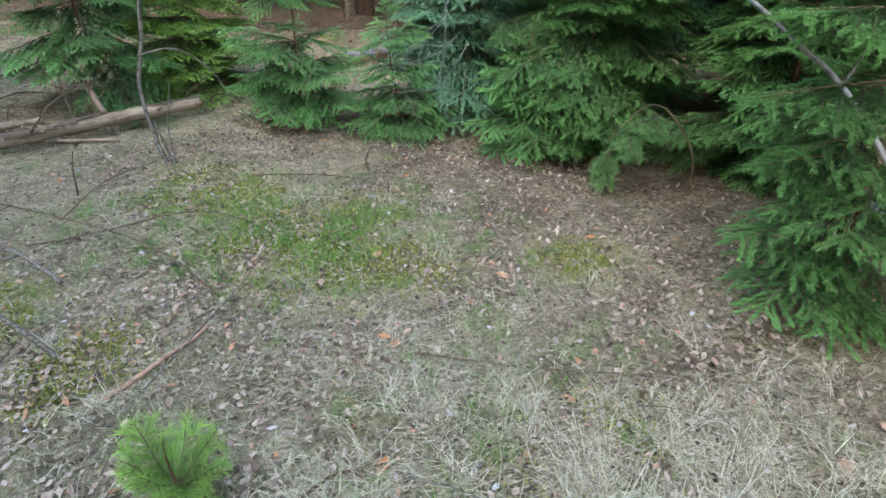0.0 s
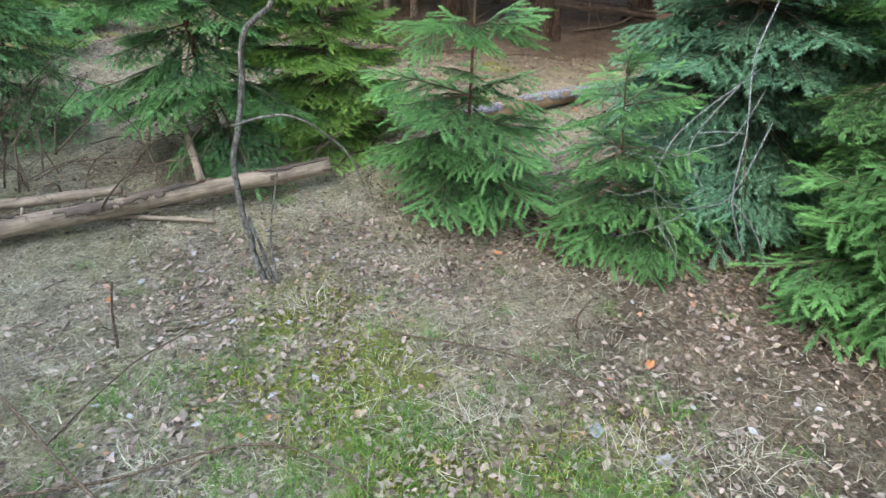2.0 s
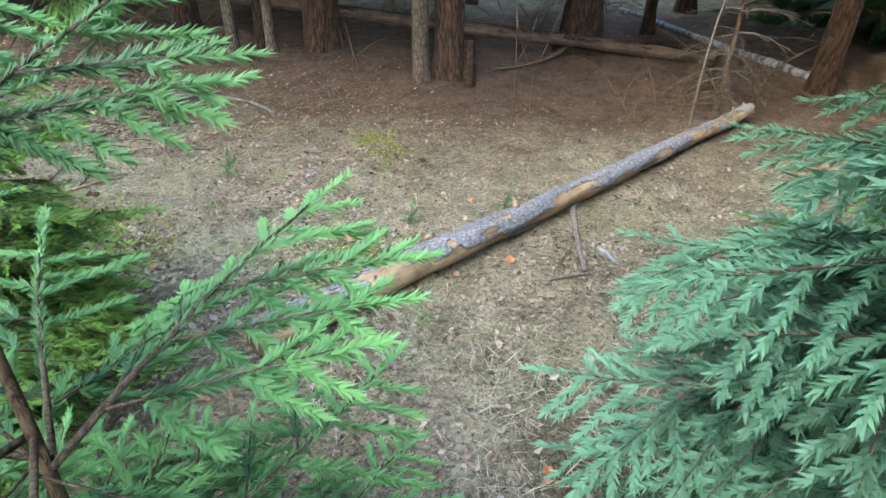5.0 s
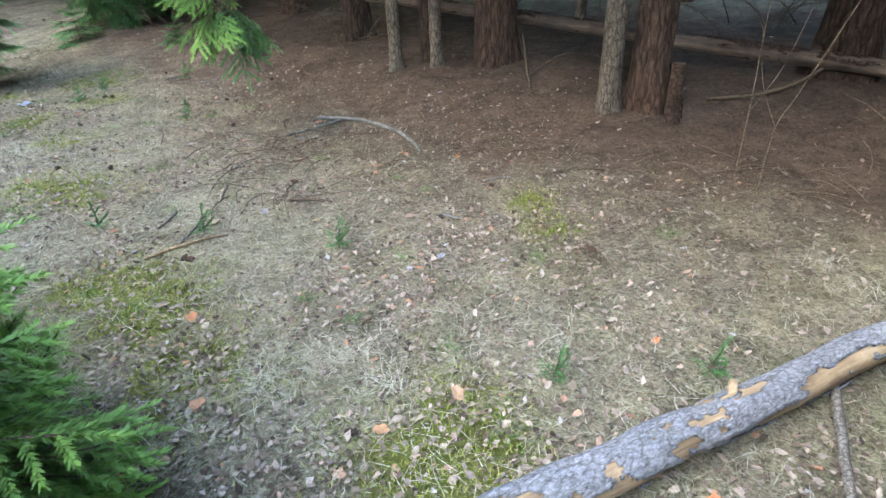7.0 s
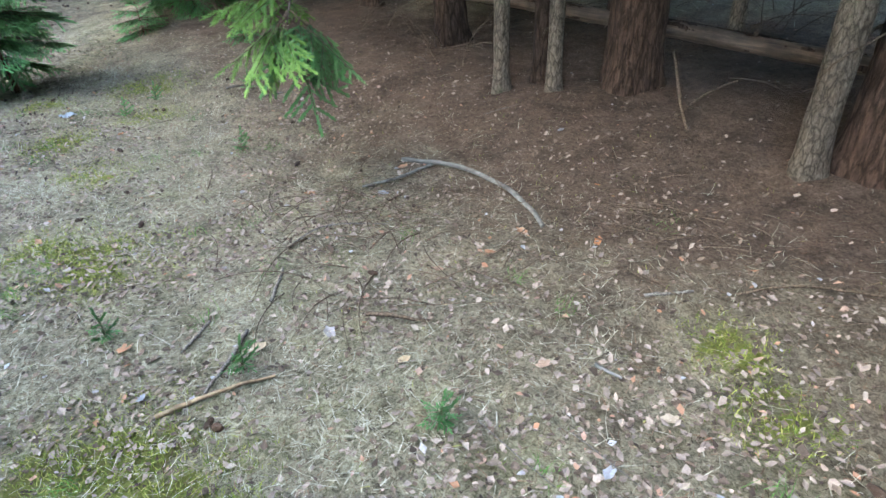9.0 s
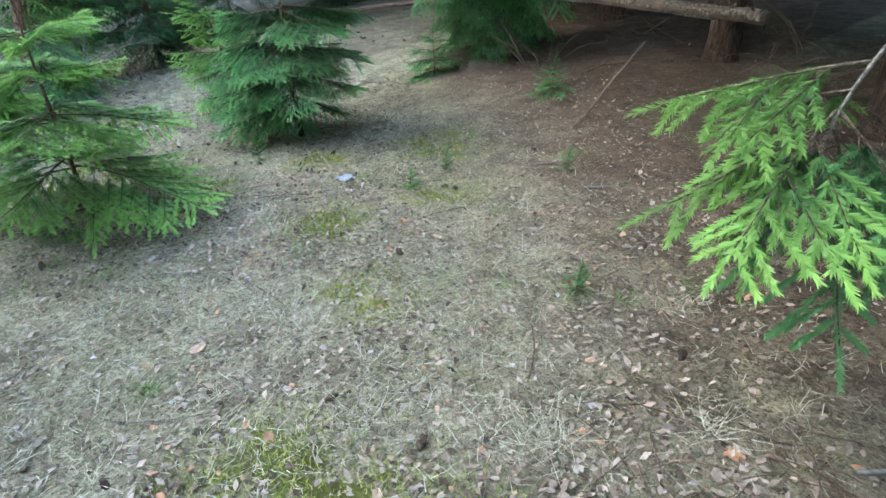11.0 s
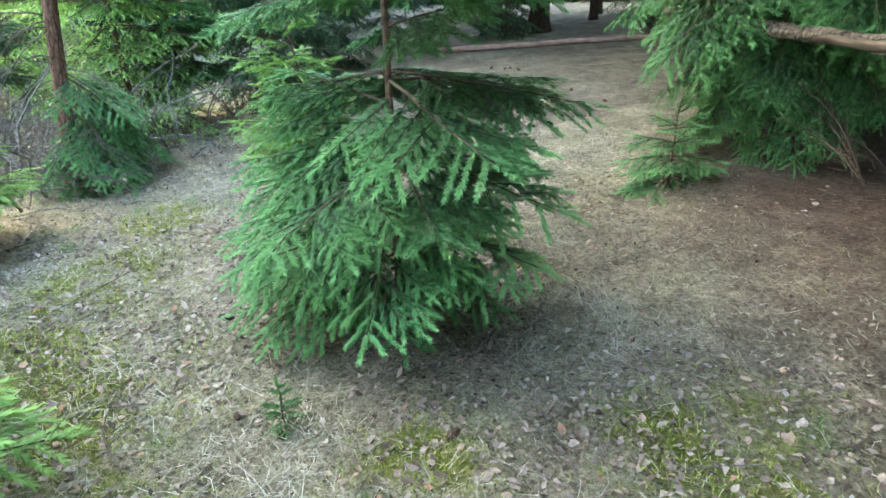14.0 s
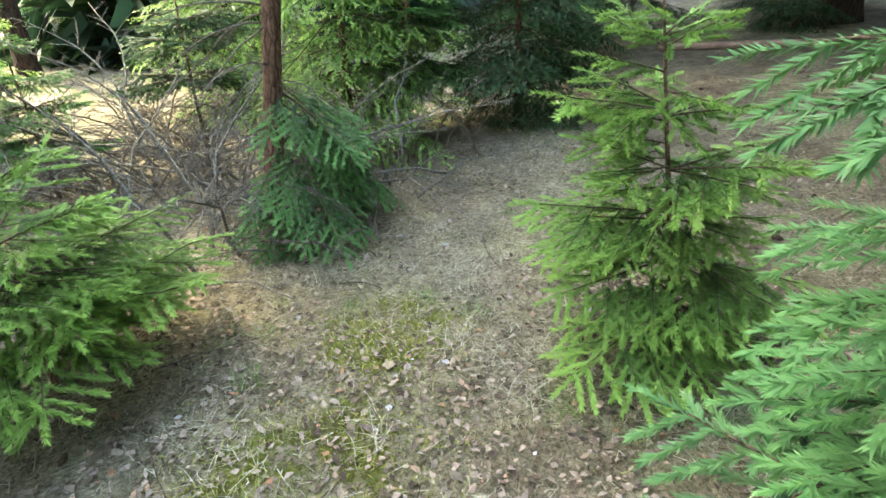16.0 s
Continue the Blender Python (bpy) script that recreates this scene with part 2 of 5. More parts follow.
DUFF = island_material("needle_litter", [(0.0, (0.035, 0.02, 0.012)), (0.4, (0.13, 0.075, 0.045)), (0.75, (0.24, 0.15, 0.09)), (1.0, (0.36, 0.26, 0.17))])
MOSS = island_material("moss", [(0.0, (0.08, 0.12, 0.02)), (0.4, (0.2, 0.25, 0.04)), (0.8, (0.36, 0.38, 0.08)), (1.0, (0.46, 0.43, 0.14))], translucent=0.2)
GRASS = island_material("green_grass", [(0.0, (0.05, 0.13, 0.02)), (0.6, (0.12, 0.26, 0.05)), (1.0, (0.22, 0.36, 0.09))], translucent=0.25)
BIG_LEAF = object_material("large_fallen_leaf", [(0.0, (0.4, 0.17, 0.07)), (0.25, (0.36, 0.22, 0.14)), (0.55, (0.3, 0.235, 0.19)), (0.75, (0.24, 0.25, 0.28)), (1.0, (0.36, 0.27, 0.16))])
CONE = object_material("cone_scales", [(0.0, (0.03, 0.02, 0.015)), (1.0, (0.09, 0.055, 0.035))], grain=150)
PAPER, _nt, _b = material("crumpled_white_tissue")
_b.inputs["Base Color"].default_value, _b.inputs["Roughness"].default_value = (0.31, 0.33, 0.36, 1), 0.9
bump(_nt, _b, noise_tex(_nt, coords(_nt), 60, 5, 0.7), 0.5, 0.01)


# ---------------------------------------------------------------- mesh helpers
def mesh_from(name, verts, faces, mats, face_mats=None, smooth=False, attrs=()):
    me = bpy.data.meshes.new(name)
    me.from_pydata([tuple(v) for v in np.asarray(verts).tolist()], [], faces.tolist() if isinstance(faces, np.ndarray) else faces)
    for m in mats:
        me.materials.append(m)
    if face_mats is not None:
        me.polygons.foreach_set("material_index", np.asarray(face_mats, dtype=np.int32))
    if smooth:
        me.polygons.foreach_set("use_smooth", np.ones(len(me.polygons), dtype=bool))
    for key, values in attrs:
        a = me.attributes.new(key, "FLOAT", "POINT")
        a.data.foreach_set("value", np.asarray(values, dtype=np.float32))
    me.update()
    return me


def thing(name, x, y, label, category, group="", dz=0.0, turn=0.0):
    ob = new(name)
    ob.empty_display_size = 0.1
    ob.matrix_basis = Matrix.Translation(at_ground(x, y, dz)) @ Matrix.Rotation(turn, 4, "Z")
    return tagged(ob, label, category, group)


def part(name, me, parent, m=None, label="", override=()):
    ob = new(name, me)
    ob.parent = parent
    if m is not None:
        ob.matrix_basis = m
    for i, mat in override:
        ob.material_slots[i].link = "OBJECT"
        ob.material_slots[i].material = mat
    return tagged(ob, label)


class Builder:
    """Collects tubes and blades into one mesh."""

    def __init__(self):
        self.v, self.f, self.m, self.young, self.n = [], [], [], [], 0

    def add(self, verts, faces, mat=0, young=0.0):
        verts = np.asarray(verts, float)
        self.v.append(verts)
        self.f += [tuple(i + self.n for i in f) for f in faces]
        self.m += [mat] * len(faces)
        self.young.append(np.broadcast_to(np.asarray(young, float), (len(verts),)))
        self.n += len(verts)

    def tube(self, pts, radii, sides=6, mat=0, cap=True, wobble=0.0, rng=None):
        pts = np.asarray(pts, float)
        k = len(pts)
        tang = np.gradient(pts, axis=0)
        tang /= np.linalg.norm(tang, axis=1)[:, None] + 1e-9
        ref = np.array([0.0, 0.0, 1.0]) if abs(tang[:, 2]).mean() < 0.8 else np.array([1.0, 0.0, 0.0])
        side = np.cross(tang, ref)
        side /= np.linalg.norm(side, axis=1)[:, None] + 1e-9
        up = np.cross(side, tang)
        a = np.arange(sides) * 2 * np.pi / sides
        r = np.asarray(radii, float)[:, None] * np.ones((k, sides))
        if wobble and rng is not None:
            r = r * (1 + wobble * rng.uniform(-1, 1, (k, sides)))
        ring = pts[:, None, :] + r[:, :, None] * (np.cos(a)[None, :, None] * side[:, None, :] + np.sin(a)[None, :, None] * up[:, None, :])
        faces = []
        for i in range(k - 1):
            for j in range(sides):
                j2 = (j + 1) % sides
                faces.append((i * sides + j, i * sides + j2, (i + 1) * sides + j2, (i + 1) * sides + j))
        if cap:
            faces.append(tuple(range(sides))[::-1])
            faces.append(tuple((k - 1) * sides + j for j in range(sides)))
        self.add(ring.reshape(-1, 3), faces, mat)

    def triangles(self, tri, mat=0, young=None):
        n = len(tri)
        base = self.n
        self.v.append(tri.reshape(-1, 3))
        self.f += (np.arange(3 * n).reshape(n, 3) + base).tolist()
        self.m += [mat] * n
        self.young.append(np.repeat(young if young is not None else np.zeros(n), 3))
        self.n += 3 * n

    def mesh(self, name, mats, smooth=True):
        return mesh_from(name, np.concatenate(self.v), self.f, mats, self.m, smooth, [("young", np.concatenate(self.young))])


def smooth_line(points, n, rng=None, jitter=0.0):
    """A soft curve through the points."""
    p = np.asarray(points, float)
    t = np.linspace(0, len(p) - 1, n)
    i = np.clip(t.astype(int), 0, len(p) - 2)
    f = (t - i)[:, None]
    p0, p1, p2, p3 = p[np.clip(i - 1, 0, None)], p[i], p[i + 1], p[np.clip(i + 2, None, len(p) - 1)]
    out = 0.5 * (2 * p1 + (p2 - p0) * f + (2 * p0 - 5 * p1 + 4 * p2 - p3) * f ** 2 + (3 * p1 - p0 - 3 * p2 + p3) * f ** 3)
    if jitter and rng is not None:
        out[1:-1] += rng.normal(0, jitter, (n - 2, 3))
    return out


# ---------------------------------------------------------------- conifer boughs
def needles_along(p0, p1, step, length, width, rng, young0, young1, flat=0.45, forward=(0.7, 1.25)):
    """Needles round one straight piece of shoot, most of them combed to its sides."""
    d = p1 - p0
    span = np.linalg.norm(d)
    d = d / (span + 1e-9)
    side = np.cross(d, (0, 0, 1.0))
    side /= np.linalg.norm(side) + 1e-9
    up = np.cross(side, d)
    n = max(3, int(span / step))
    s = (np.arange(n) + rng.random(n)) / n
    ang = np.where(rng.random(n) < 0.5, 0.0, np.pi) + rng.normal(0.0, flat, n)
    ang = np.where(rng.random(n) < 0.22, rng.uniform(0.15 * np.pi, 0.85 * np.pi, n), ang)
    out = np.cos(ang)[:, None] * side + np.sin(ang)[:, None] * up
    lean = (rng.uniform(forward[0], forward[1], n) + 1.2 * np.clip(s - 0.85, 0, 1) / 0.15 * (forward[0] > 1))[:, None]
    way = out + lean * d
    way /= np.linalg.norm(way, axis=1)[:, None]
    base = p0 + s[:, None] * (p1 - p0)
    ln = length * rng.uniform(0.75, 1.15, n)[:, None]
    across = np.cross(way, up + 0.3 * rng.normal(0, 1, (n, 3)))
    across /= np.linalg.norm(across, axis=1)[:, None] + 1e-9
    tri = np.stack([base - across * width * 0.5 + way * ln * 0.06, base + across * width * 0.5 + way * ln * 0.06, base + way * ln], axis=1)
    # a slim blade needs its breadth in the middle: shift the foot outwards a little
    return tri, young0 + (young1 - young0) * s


def make_bough(name, length, rng, step=0.0013, needle=0.024, width=0.0042, spread=0.52, droop=0.18, sub=0.17, bare=0.14, gap=0.1, subgap=0.115, finger=0.165, hang=1.0):
    """A flat bough along +x: a woody axis, side shoots in pairs and finger-like shoots on those."""
    b = Builder()
    k = 9
    s = np.linspace(0, 1, k)
    axis = np.stack([s * length, 0.02 * length * np.sin(s * 3 + rng.random() * 6), -droop * length * (s ** 1.5) + 0.45 * droop * length * np.clip(s - 0.6, 0, 1) ** 1.2], axis=1)
    axis += rng.normal(0, 0.006 * length, (k, 3)) * s[:, None]
    b.tube(axis, 0.002 + 0.006 * length * (1 - s) ** 1.1, 5, 0)

    def point(u):
        u = min(max(u, 0), 1) * (k - 1)
        i = min(int(u), k - 2)
        return axis[i] + (axis[i + 1] - axis[i]) * (u - i), axis[i + 1] - axis[i]

    tris, ages = [], []

    def shoot(p0, p1, y0, y1):
        t, a = needles_along(p0, p1, step, needle, width, rng, y0, y1)
        tris.append(t)
        ages.append(a)

    for i in range(k - 1):
        if s[i + 1] > 0.24:
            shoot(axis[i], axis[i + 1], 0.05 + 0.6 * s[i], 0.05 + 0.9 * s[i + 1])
    u = bare
    while u < 0.97:
        for sg in (-1, 1):
            uu = min(u + rng.uniform(-0.02, 0.02), 0.985)
            p, d = point(uu)
            d = d / np.linalg.norm(d)
            out = np.array([-d[1], d[0], 0]) * sg
            ln = max(length * spread * (1 - uu) ** 0.8 * rng.uniform(0.65, 1.15), finger * rng.uniform(0.6, 1.0) * min(1, length / 0.3))
            ang = radians(rng.uniform(40, 60))
            way = d * math.cos(ang) + out * math.sin(ang) + np.array([0, 0, rng.uniform(-0.5, 0.0) * hang])
            way /= np.linalg.norm(way)
            mid = p + way * ln * 0.5
            q1 = p + (way * 0.95 + d * 0.2) * ln + np.array([0, 0, -0.16 * ln * hang * rng.uniform(0.2, 1.4)])
            b.tube([p, mid, q1], [0.0022, 0.0016, 0.0009], 3, 0, cap=False)
            if ln < 0.2:
                shoot(p + (mid - p) * 0.2, mid, 0.45, 0.6)
            shoot(mid, q1, 0.55, 1.0)
            if ln > sub:
                w2 = (q1 - p) / np.linalg.norm(q1 - p)
                for v in np.arange(0.3, 0.9, subgap / ln):
                    for sg2 in (-1, 1):
                        if rng.random() < 0.1:
                            continue
                        r0 = p + (q1 - p) * (v + rng.uniform(-0.03, 0.03))
                        o2 = np.array([-w2[1], w2[0], 0]) * sg2
                        l2 = finger * rng.uniform(0.6, 1.1) * (1.1 - 0.5 * v)
                        w3 = w2 * 0.85 + o2 * 0.62 + np.array([0, 0, rng.uniform(-0.6, -0.05) * hang])
                        shoot(r0, r0 + w3 / np.linalg.norm(w3) * l2, 0.4, 1.0)
        u += gap / length * rng.uniform(0.8, 1.25)
    b.triangles(np.concatenate(tris), 1, np.concatenate(ages))
    return b.mesh(name, [TWIG_WOOD, NEEDLE])


def make_spray(name, length, rng, step=0.0013, needle=0.023, width=0.0056, droop=0.12, finger=0.13, gap=0.056, hang=0.8, bare=0.16):
    """A bough of a young spruce along +x: a woody axis, side branches in pairs, and straight brush-like shoots set apart from one another."""
    b = Builder()
    k = 9
    s = np.linspace(0, 1, k)
    axis = np.stack([s * length, 0.025 * length * np.sin(s * 3 + rng.random() * 6), -droop * length * s ** 1.6 + 0.5 * droop * length * np.clip(s - 0.65, 0, 1) ** 1.2], axis=1)
    axis += rng.normal(0, 0.006 * length, (k, 3)) * s[:, None]
    b.tube(axis, 0.0024 + 0.0055 * length * (1 - s) ** 1.1, 5, 0)
    tris, ages = [], []

    def point(u):
        u = min(max(u, 0), 1) * (k - 1)
        i = min(int(u), k - 2)
        return axis[i] + (axis[i + 1] - axis[i]) * (u - i), (axis[i + 1] - axis[i]) / np.linalg.norm(axis[i + 1] - axis[i])

    def shoot(p0, way, ln, y0, y1):
        way = way / np.linalg.norm(way)
        p1 = p0 + way * ln + np.array([0, 0, -0.1 * ln * hang])
        t, a = needles_along(p0 + way * 0.006, p1, step, needle, width, rng, y0, y1, 0.95, (1.01, 1.5))
        tris.append(t)
        ages.append(a)

    for i in range(k - 1):
        if s[i + 1] > 0.25:
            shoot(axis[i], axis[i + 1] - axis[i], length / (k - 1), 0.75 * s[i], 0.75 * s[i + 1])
    u = bare + 0.02 * rng.random()
    while u < 0.985:
        p, d = point(u)
        long_side = False
        for sg in (-1, 1):
            if rng.random() < 0.07:
                continue
            p, d = point(u + sg * 0.2 * gap / length)
            out = np.array([-d[1], d[0], 0]) * sg
            reach = (0.55 * length * (1 - u) ** 0.9 + 0.7 * finger * min(1.0, length / 0.35)) * rng.uniform(0.82, 1.12)
            ang = radians(rng.uniform(46, 58))
            dip = -hang * rng.uniform(0.12, 0.5)
            way = d * math.cos(ang) + out * math.sin(ang) + np.array([0, 0, dip])
            if reach < 1.55 * finger:
                shoot(p, way, reach, 0.3 + 0.4 * u, 0.6 + 0.4 * u)
                continue
            long_side = True
            way /= np.linalg.norm(way)
            q = p + way * reach
            b.tube([p, p + way * reach * 0.5, q], [0.0025, 0.0018, 0.001], 3, 0, cap=False)
            side = np.array([-way[1], way[0], 0])
            side /= np.linalg.norm(side) + 1e-9
            for v in np.arange(0.2, 0.93, gap / reach):
                for sg2 in (-1, 1):
                    if rng.random() < 0.08:
                        continue
                    w2 = way * 0.72 + side * sg2 * rng.uniform(0.55, 0.8) + np.array([0, 0, -hang * rng.uniform(0.1, 0.55)])
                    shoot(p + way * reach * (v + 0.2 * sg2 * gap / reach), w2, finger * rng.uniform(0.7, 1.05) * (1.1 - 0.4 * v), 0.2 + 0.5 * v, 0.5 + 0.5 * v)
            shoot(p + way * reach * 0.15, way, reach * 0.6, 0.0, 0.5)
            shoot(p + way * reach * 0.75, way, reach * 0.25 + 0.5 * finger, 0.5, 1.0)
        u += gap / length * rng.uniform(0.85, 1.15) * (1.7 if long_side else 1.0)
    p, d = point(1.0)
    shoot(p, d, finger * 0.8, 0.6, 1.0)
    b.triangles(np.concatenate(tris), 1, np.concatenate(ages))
    return b.mesh(name, [TWIG_WOOD, NEEDLE])


def make_dead_bough(name, length, rng, fine=True):
    """A bare, drooping dead branch with thin side twigs."""
    b = Builder()
    pts = smooth_line([(0, 0, 0), (0.35 * length, 0.03 * length, -0.02 * length), (0.7 * length, -0.04 * length, -0.16 * length), (length, 0.02, -0.36 * length)], 9, rng, 0.008 * length)
    b.tube(pts, np.linspace(0.004 + 0.004 * length, 0.0012, 9), 5)
    for i in range(2, 9):
        for _ in range(2 if fine else 1):
            p = pts[i - 1] + (pts[i] - pts[i - 1]) * rng.random() if i else pts[i]
            sg = rng.choice((-1, 1))
            ln = length * rng.uniform(0.15, 0.42) * (1.1 - i / 10)
            w = np.array([0.75, sg * rng.uniform(0.4, 0.9), rng.uniform(-0.7, 0.15)])
            w /= np.linalg.norm(w)
            e = p + w * ln + np.array([0, 0, -0.15 * ln])
            m = p + w * ln * 0.5
            b.tube([p, m, e], [0.0022, 0.0017, 0.0008], 3, cap=False)
            if fine:
                for v in (0.35, 0.6, 0.8):
                    r0 = p + (e - p) * v
                    w2 = w + rng.normal(0, 0.7, 3)
                    b.tube([r0, r0 + w2 / np.linalg.norm(w2) * ln * 0.35], [0.0014, 0.0007], 3, cap=False)
    return b.mesh(name, [DEAD_TWIG])


lib_rng = np.random.default_rng(7)
BOUGHS = {}
for size in (0.2, 0.35, 0.5, 0.7, 0.95):
    BOUGHS[size] = [make_spray("spruce_bough", size, lib_rng, droop=lib_rng.uniform(0.02, 0.2), finger=0.1 if size < 0.3 else 0.135) for _ in range(4)]
COARSE = {}
for size in (0.5, 0.9, 1.4):
    COARSE[size] = [make_spray("far_spruce_bough", size, lib_rng, step=0.011, needle=0.034, width=0.017, gap=0.09, finger=0.17, hang=1.0, droop=lib_rng.uniform(0.2, 0.4)) for _ in range(3)]
BIG = {1.5: [make_spray("spruce_bough", 1.5, lib_rng, step=0.004, needle=0.03, width=0.0105, gap=0.07, finger=0.15, hang=0.8, droop=0.3) for _ in range(2)]}
MID = {}
for size in (0.35, 0.6, 0.9):
    MID[size] = [make_spray("spruce_bough", size, lib_rng, step=0.0022, needle=0.027, width=0.008, gap=0.056, finger=0.14, hang=0.7, droop=lib_rng.uniform(0.1, 0.3)) for _ in range(3)]
DEAD = {size: [make_dead_bough("dead_bough", size, lib_rng) for _ in range(3)] for size in (0.3, 0.55, 0.9)}


def pick(library, length, rng):
    size = min(library, key=lambda s: abs(math.log(s / max(length, 0.05))))
    return library[size][int(rng.integers(len(library[size])))], length / size


def stem_mesh(name, height, radius, rng, mat, lean=(0, 0), sides=8, tip=0.18, rings=12):
    b = Builder()
    s = np.linspace(0, 1, rings)
    pts = np.stack([lean[0] * s + 0.012 * height * np.sin(4 * s + rng.random() * 6) * s, lean[1] * s + 0.012 * height * np.cos(3 * s + rng.random() * 6) * s, s * height - 0.03 * (s == 0)], axis=1)
    r = radius * ((1 - s) * (1 - tip) + tip) * (1 + 0.35 * np.exp(-s * height / (radius * 3.5)))
    b.tube(pts, r, sides, 0, True, 0.05, rng)
    return b.mesh(name, [mat]), pts


def spruce(x, y, height, spread, label, seed, needles=NEEDLE, library=BOUGHS, low=0.06, whorl=0.19, per=7, skip=(), dead_low=0.0, group="young spruces", lean=(0, 0), droop=0.0, power=0.85, trunk_mat=STEM_BARK, radius=None, inner=0, tiers=()):
    """A young spruce: a tapered stem and whorls of boughs, each a part of its own. skip: bearings (degrees, half width, from height) left free."""
    rng = np.random.default_rng(seed)
    tree = thing("spruce_tree", x, y, label, "tree", group)
    radius = radius or 0.0085 * height + 0.003
    me, pts = stem_mesh("trunk", height, radius, rng, trunk_mat, lean)
    part("trunk", me, tree)
    h, az = low * height + 0.03, rng.random() * 360
    for th, tr, tn, tp in tiers:
        az += 31
        for i in range(tn):
            az += 360 / tn + rng.uniform(-14, 14)
            hh, ln = th + rng.uniform(-0.04, 0.04), tr * rng.uniform(0.78, 1.12)
            if any(abs((az - c + 180) % 360 - 180) < w and hh > z0 for c, w, z0 in skip):
                continue
            foot = Vector([np.interp(hh / height, np.linspace(0, 1, len(pts)), pts[:, c]) for c in range(2)] + [hh])
            me, sc = pick(library, ln, rng)
            turn = Matrix.Rotation(radians(az), 4, "Z") @ Matrix.Rotation(radians(-tp + rng.uniform(-8, 8)), 4, "Y") @ Matrix.Rotation(radians(rng.uniform(-12, 12)), 4, "X")
            part("bough", me, tree, Matrix.Translation(foot) @ turn @ Matrix.Scale(sc, 4), override=() if needles is NEEDLE else ((1, needles),))
    while h < height * 0.985 and not tiers:
        f = h / height
        prof = (1 - f) ** power * (0.62 + 0.38 * min(1, f / 0.25))
        for i in range(per if f < 0.85 else 4):
            az += 360 / per + rng.uniform(-16, 16)
            hh = h + rng.uniform(-0.32, 0.16) * whorl * (1 - 0.6 * f)
            ln = spread * prof * rng.uniform(0.55, 1.15) + 0.05
            a = az % 360
            if any(abs((a - c + 180) % 360 - 180) < w and hh > z0 for c, w, z0 in skip):
                continue
            pitch = 34 * f - 10 * (1 - f) + rng.uniform(-9, 9) - droop * (1 - f)
            s = min(max(hh / height, 0), 1)
            foot = Vector([np.interp(s, np.linspace(0, 1, len(pts)), pts[:, c]) for c in range(2)] + [hh])
            turn = Matrix.Rotation(radians(a), 4, "Z") @ Matrix.Rotation(radians(-pitch), 4, "Y") @ Matrix.Rotation(radians(rng.uniform(-14, 14)), 4, "X")
            if f < dead_low:
                me, sc = pick(DEAD, ln * 0.9, rng)
                part("dead_branch", me, tree, Matrix.Translation(foot) @ turn @ Matrix.Scale(sc, 4))
            else:
                me, sc = pick(library, ln, rng)
                part("bough", me, tree, Matrix.Translation(foot) @ turn @ Matrix.Scale(sc, 4), override=() if needles is NEEDLE else ((1, needles),))
        for i in range(inner):
            a, hh = rng.uniform(0, 360), h + rng.uniform(0.2, 0.8) * whorl
            if hh > height * 0.9 or f < dead_low or any(abs((a - c + 180) % 360 - 180) < w and hh > z0 for c, w, z0 in skip):
                continue
            me, sc = pick(library, spread * prof * rng.uniform(0.4, 0.62) + 0.06, rng)
            s = min(hh / height, 1)
            foot = Vector([np.interp(s, np.linspace(0, 1, len(pts)), pts[:, c]) for c in range(2)] + [hh])
            turn = Matrix.Rotation(radians(a), 4, "Z") @ Matrix.Rotation(radians(-(25 * f + rng.uniform(-12, 14))), 4, "Y") @ Matrix.Rotation(radians(rng.uniform(-20, 20)), 4, "X")
            part("bough", me, tree, Matrix.Translation(foot) @ turn @ Matrix.Scale(sc, 4), override=() if needles is NEEDLE else ((1, needles),))
        az += 27
        h += whorl * rng.uniform(0.8, 1.2) * (1.25 if f > 0.6 else 1.0)
    me, sc = pick(library, max(0.14, spread * 0.25), rng)
    part("leader", me, tree, Matrix.Translation((float(pts[-1, 0]), float(pts[-1, 1]), height - 0.08)) @ Matrix.Rotation(radians(-88), 4, "Y") @ Matrix.Scale(sc, 4), override=() if needles is NEEDLE else ((1, needles),))
    return tree


PINE = [make_bough("pine_shoot", 0.24, lib_rng, step=0.0011, needle=0.05, width=0.0026, gap=0.07, sub=1.0, finger=0.11, droop=0.05) for _ in range(3)]


def pine_seedling(x, y, height, seed, label, tiers=1):
    """A pine seedling: soft, upright shoots with long needles."""
    rng = np.random.default_rng(seed)
    ob = thing("pine_seedling", x, y, label, "seedling", "seedlings")
    me, pts = stem_mesh("stem", height * 0.85, 0.008, rng, STEM_BARK)
    part("stem", me, ob)
    for t in range(tiers):
        h = height * (0.12 + 0.3 * t)
        for i in range(7):
            ln = height * (0.85 if tiers == 1 else 0.55 - 0.1 * t) * rng.uniform(0.8, 1.1)
            part("shoot", PINE[i % 3], ob, Matrix.Translation((0, 0, h)) @ Matrix.Rotation(radians(51 * i + rng.uniform(-15, 15)), 4, "Z") @ Matrix.Rotation(radians(-rng.uniform(28, 66)), 4, "Y") @ Matrix.Scale(ln / 0.24, 4), override=((1, NEEDLE_LIGHT),))
    part("leader", PINE[0], ob, Matrix.Translation((0, 0, height * 0.72)) @ Matrix.Rotation(radians(-86), 4, "Y") @ Matrix.Scale(min(1.0, height), 4), override=((1, NEEDLE_LIGHT),))
    return ob


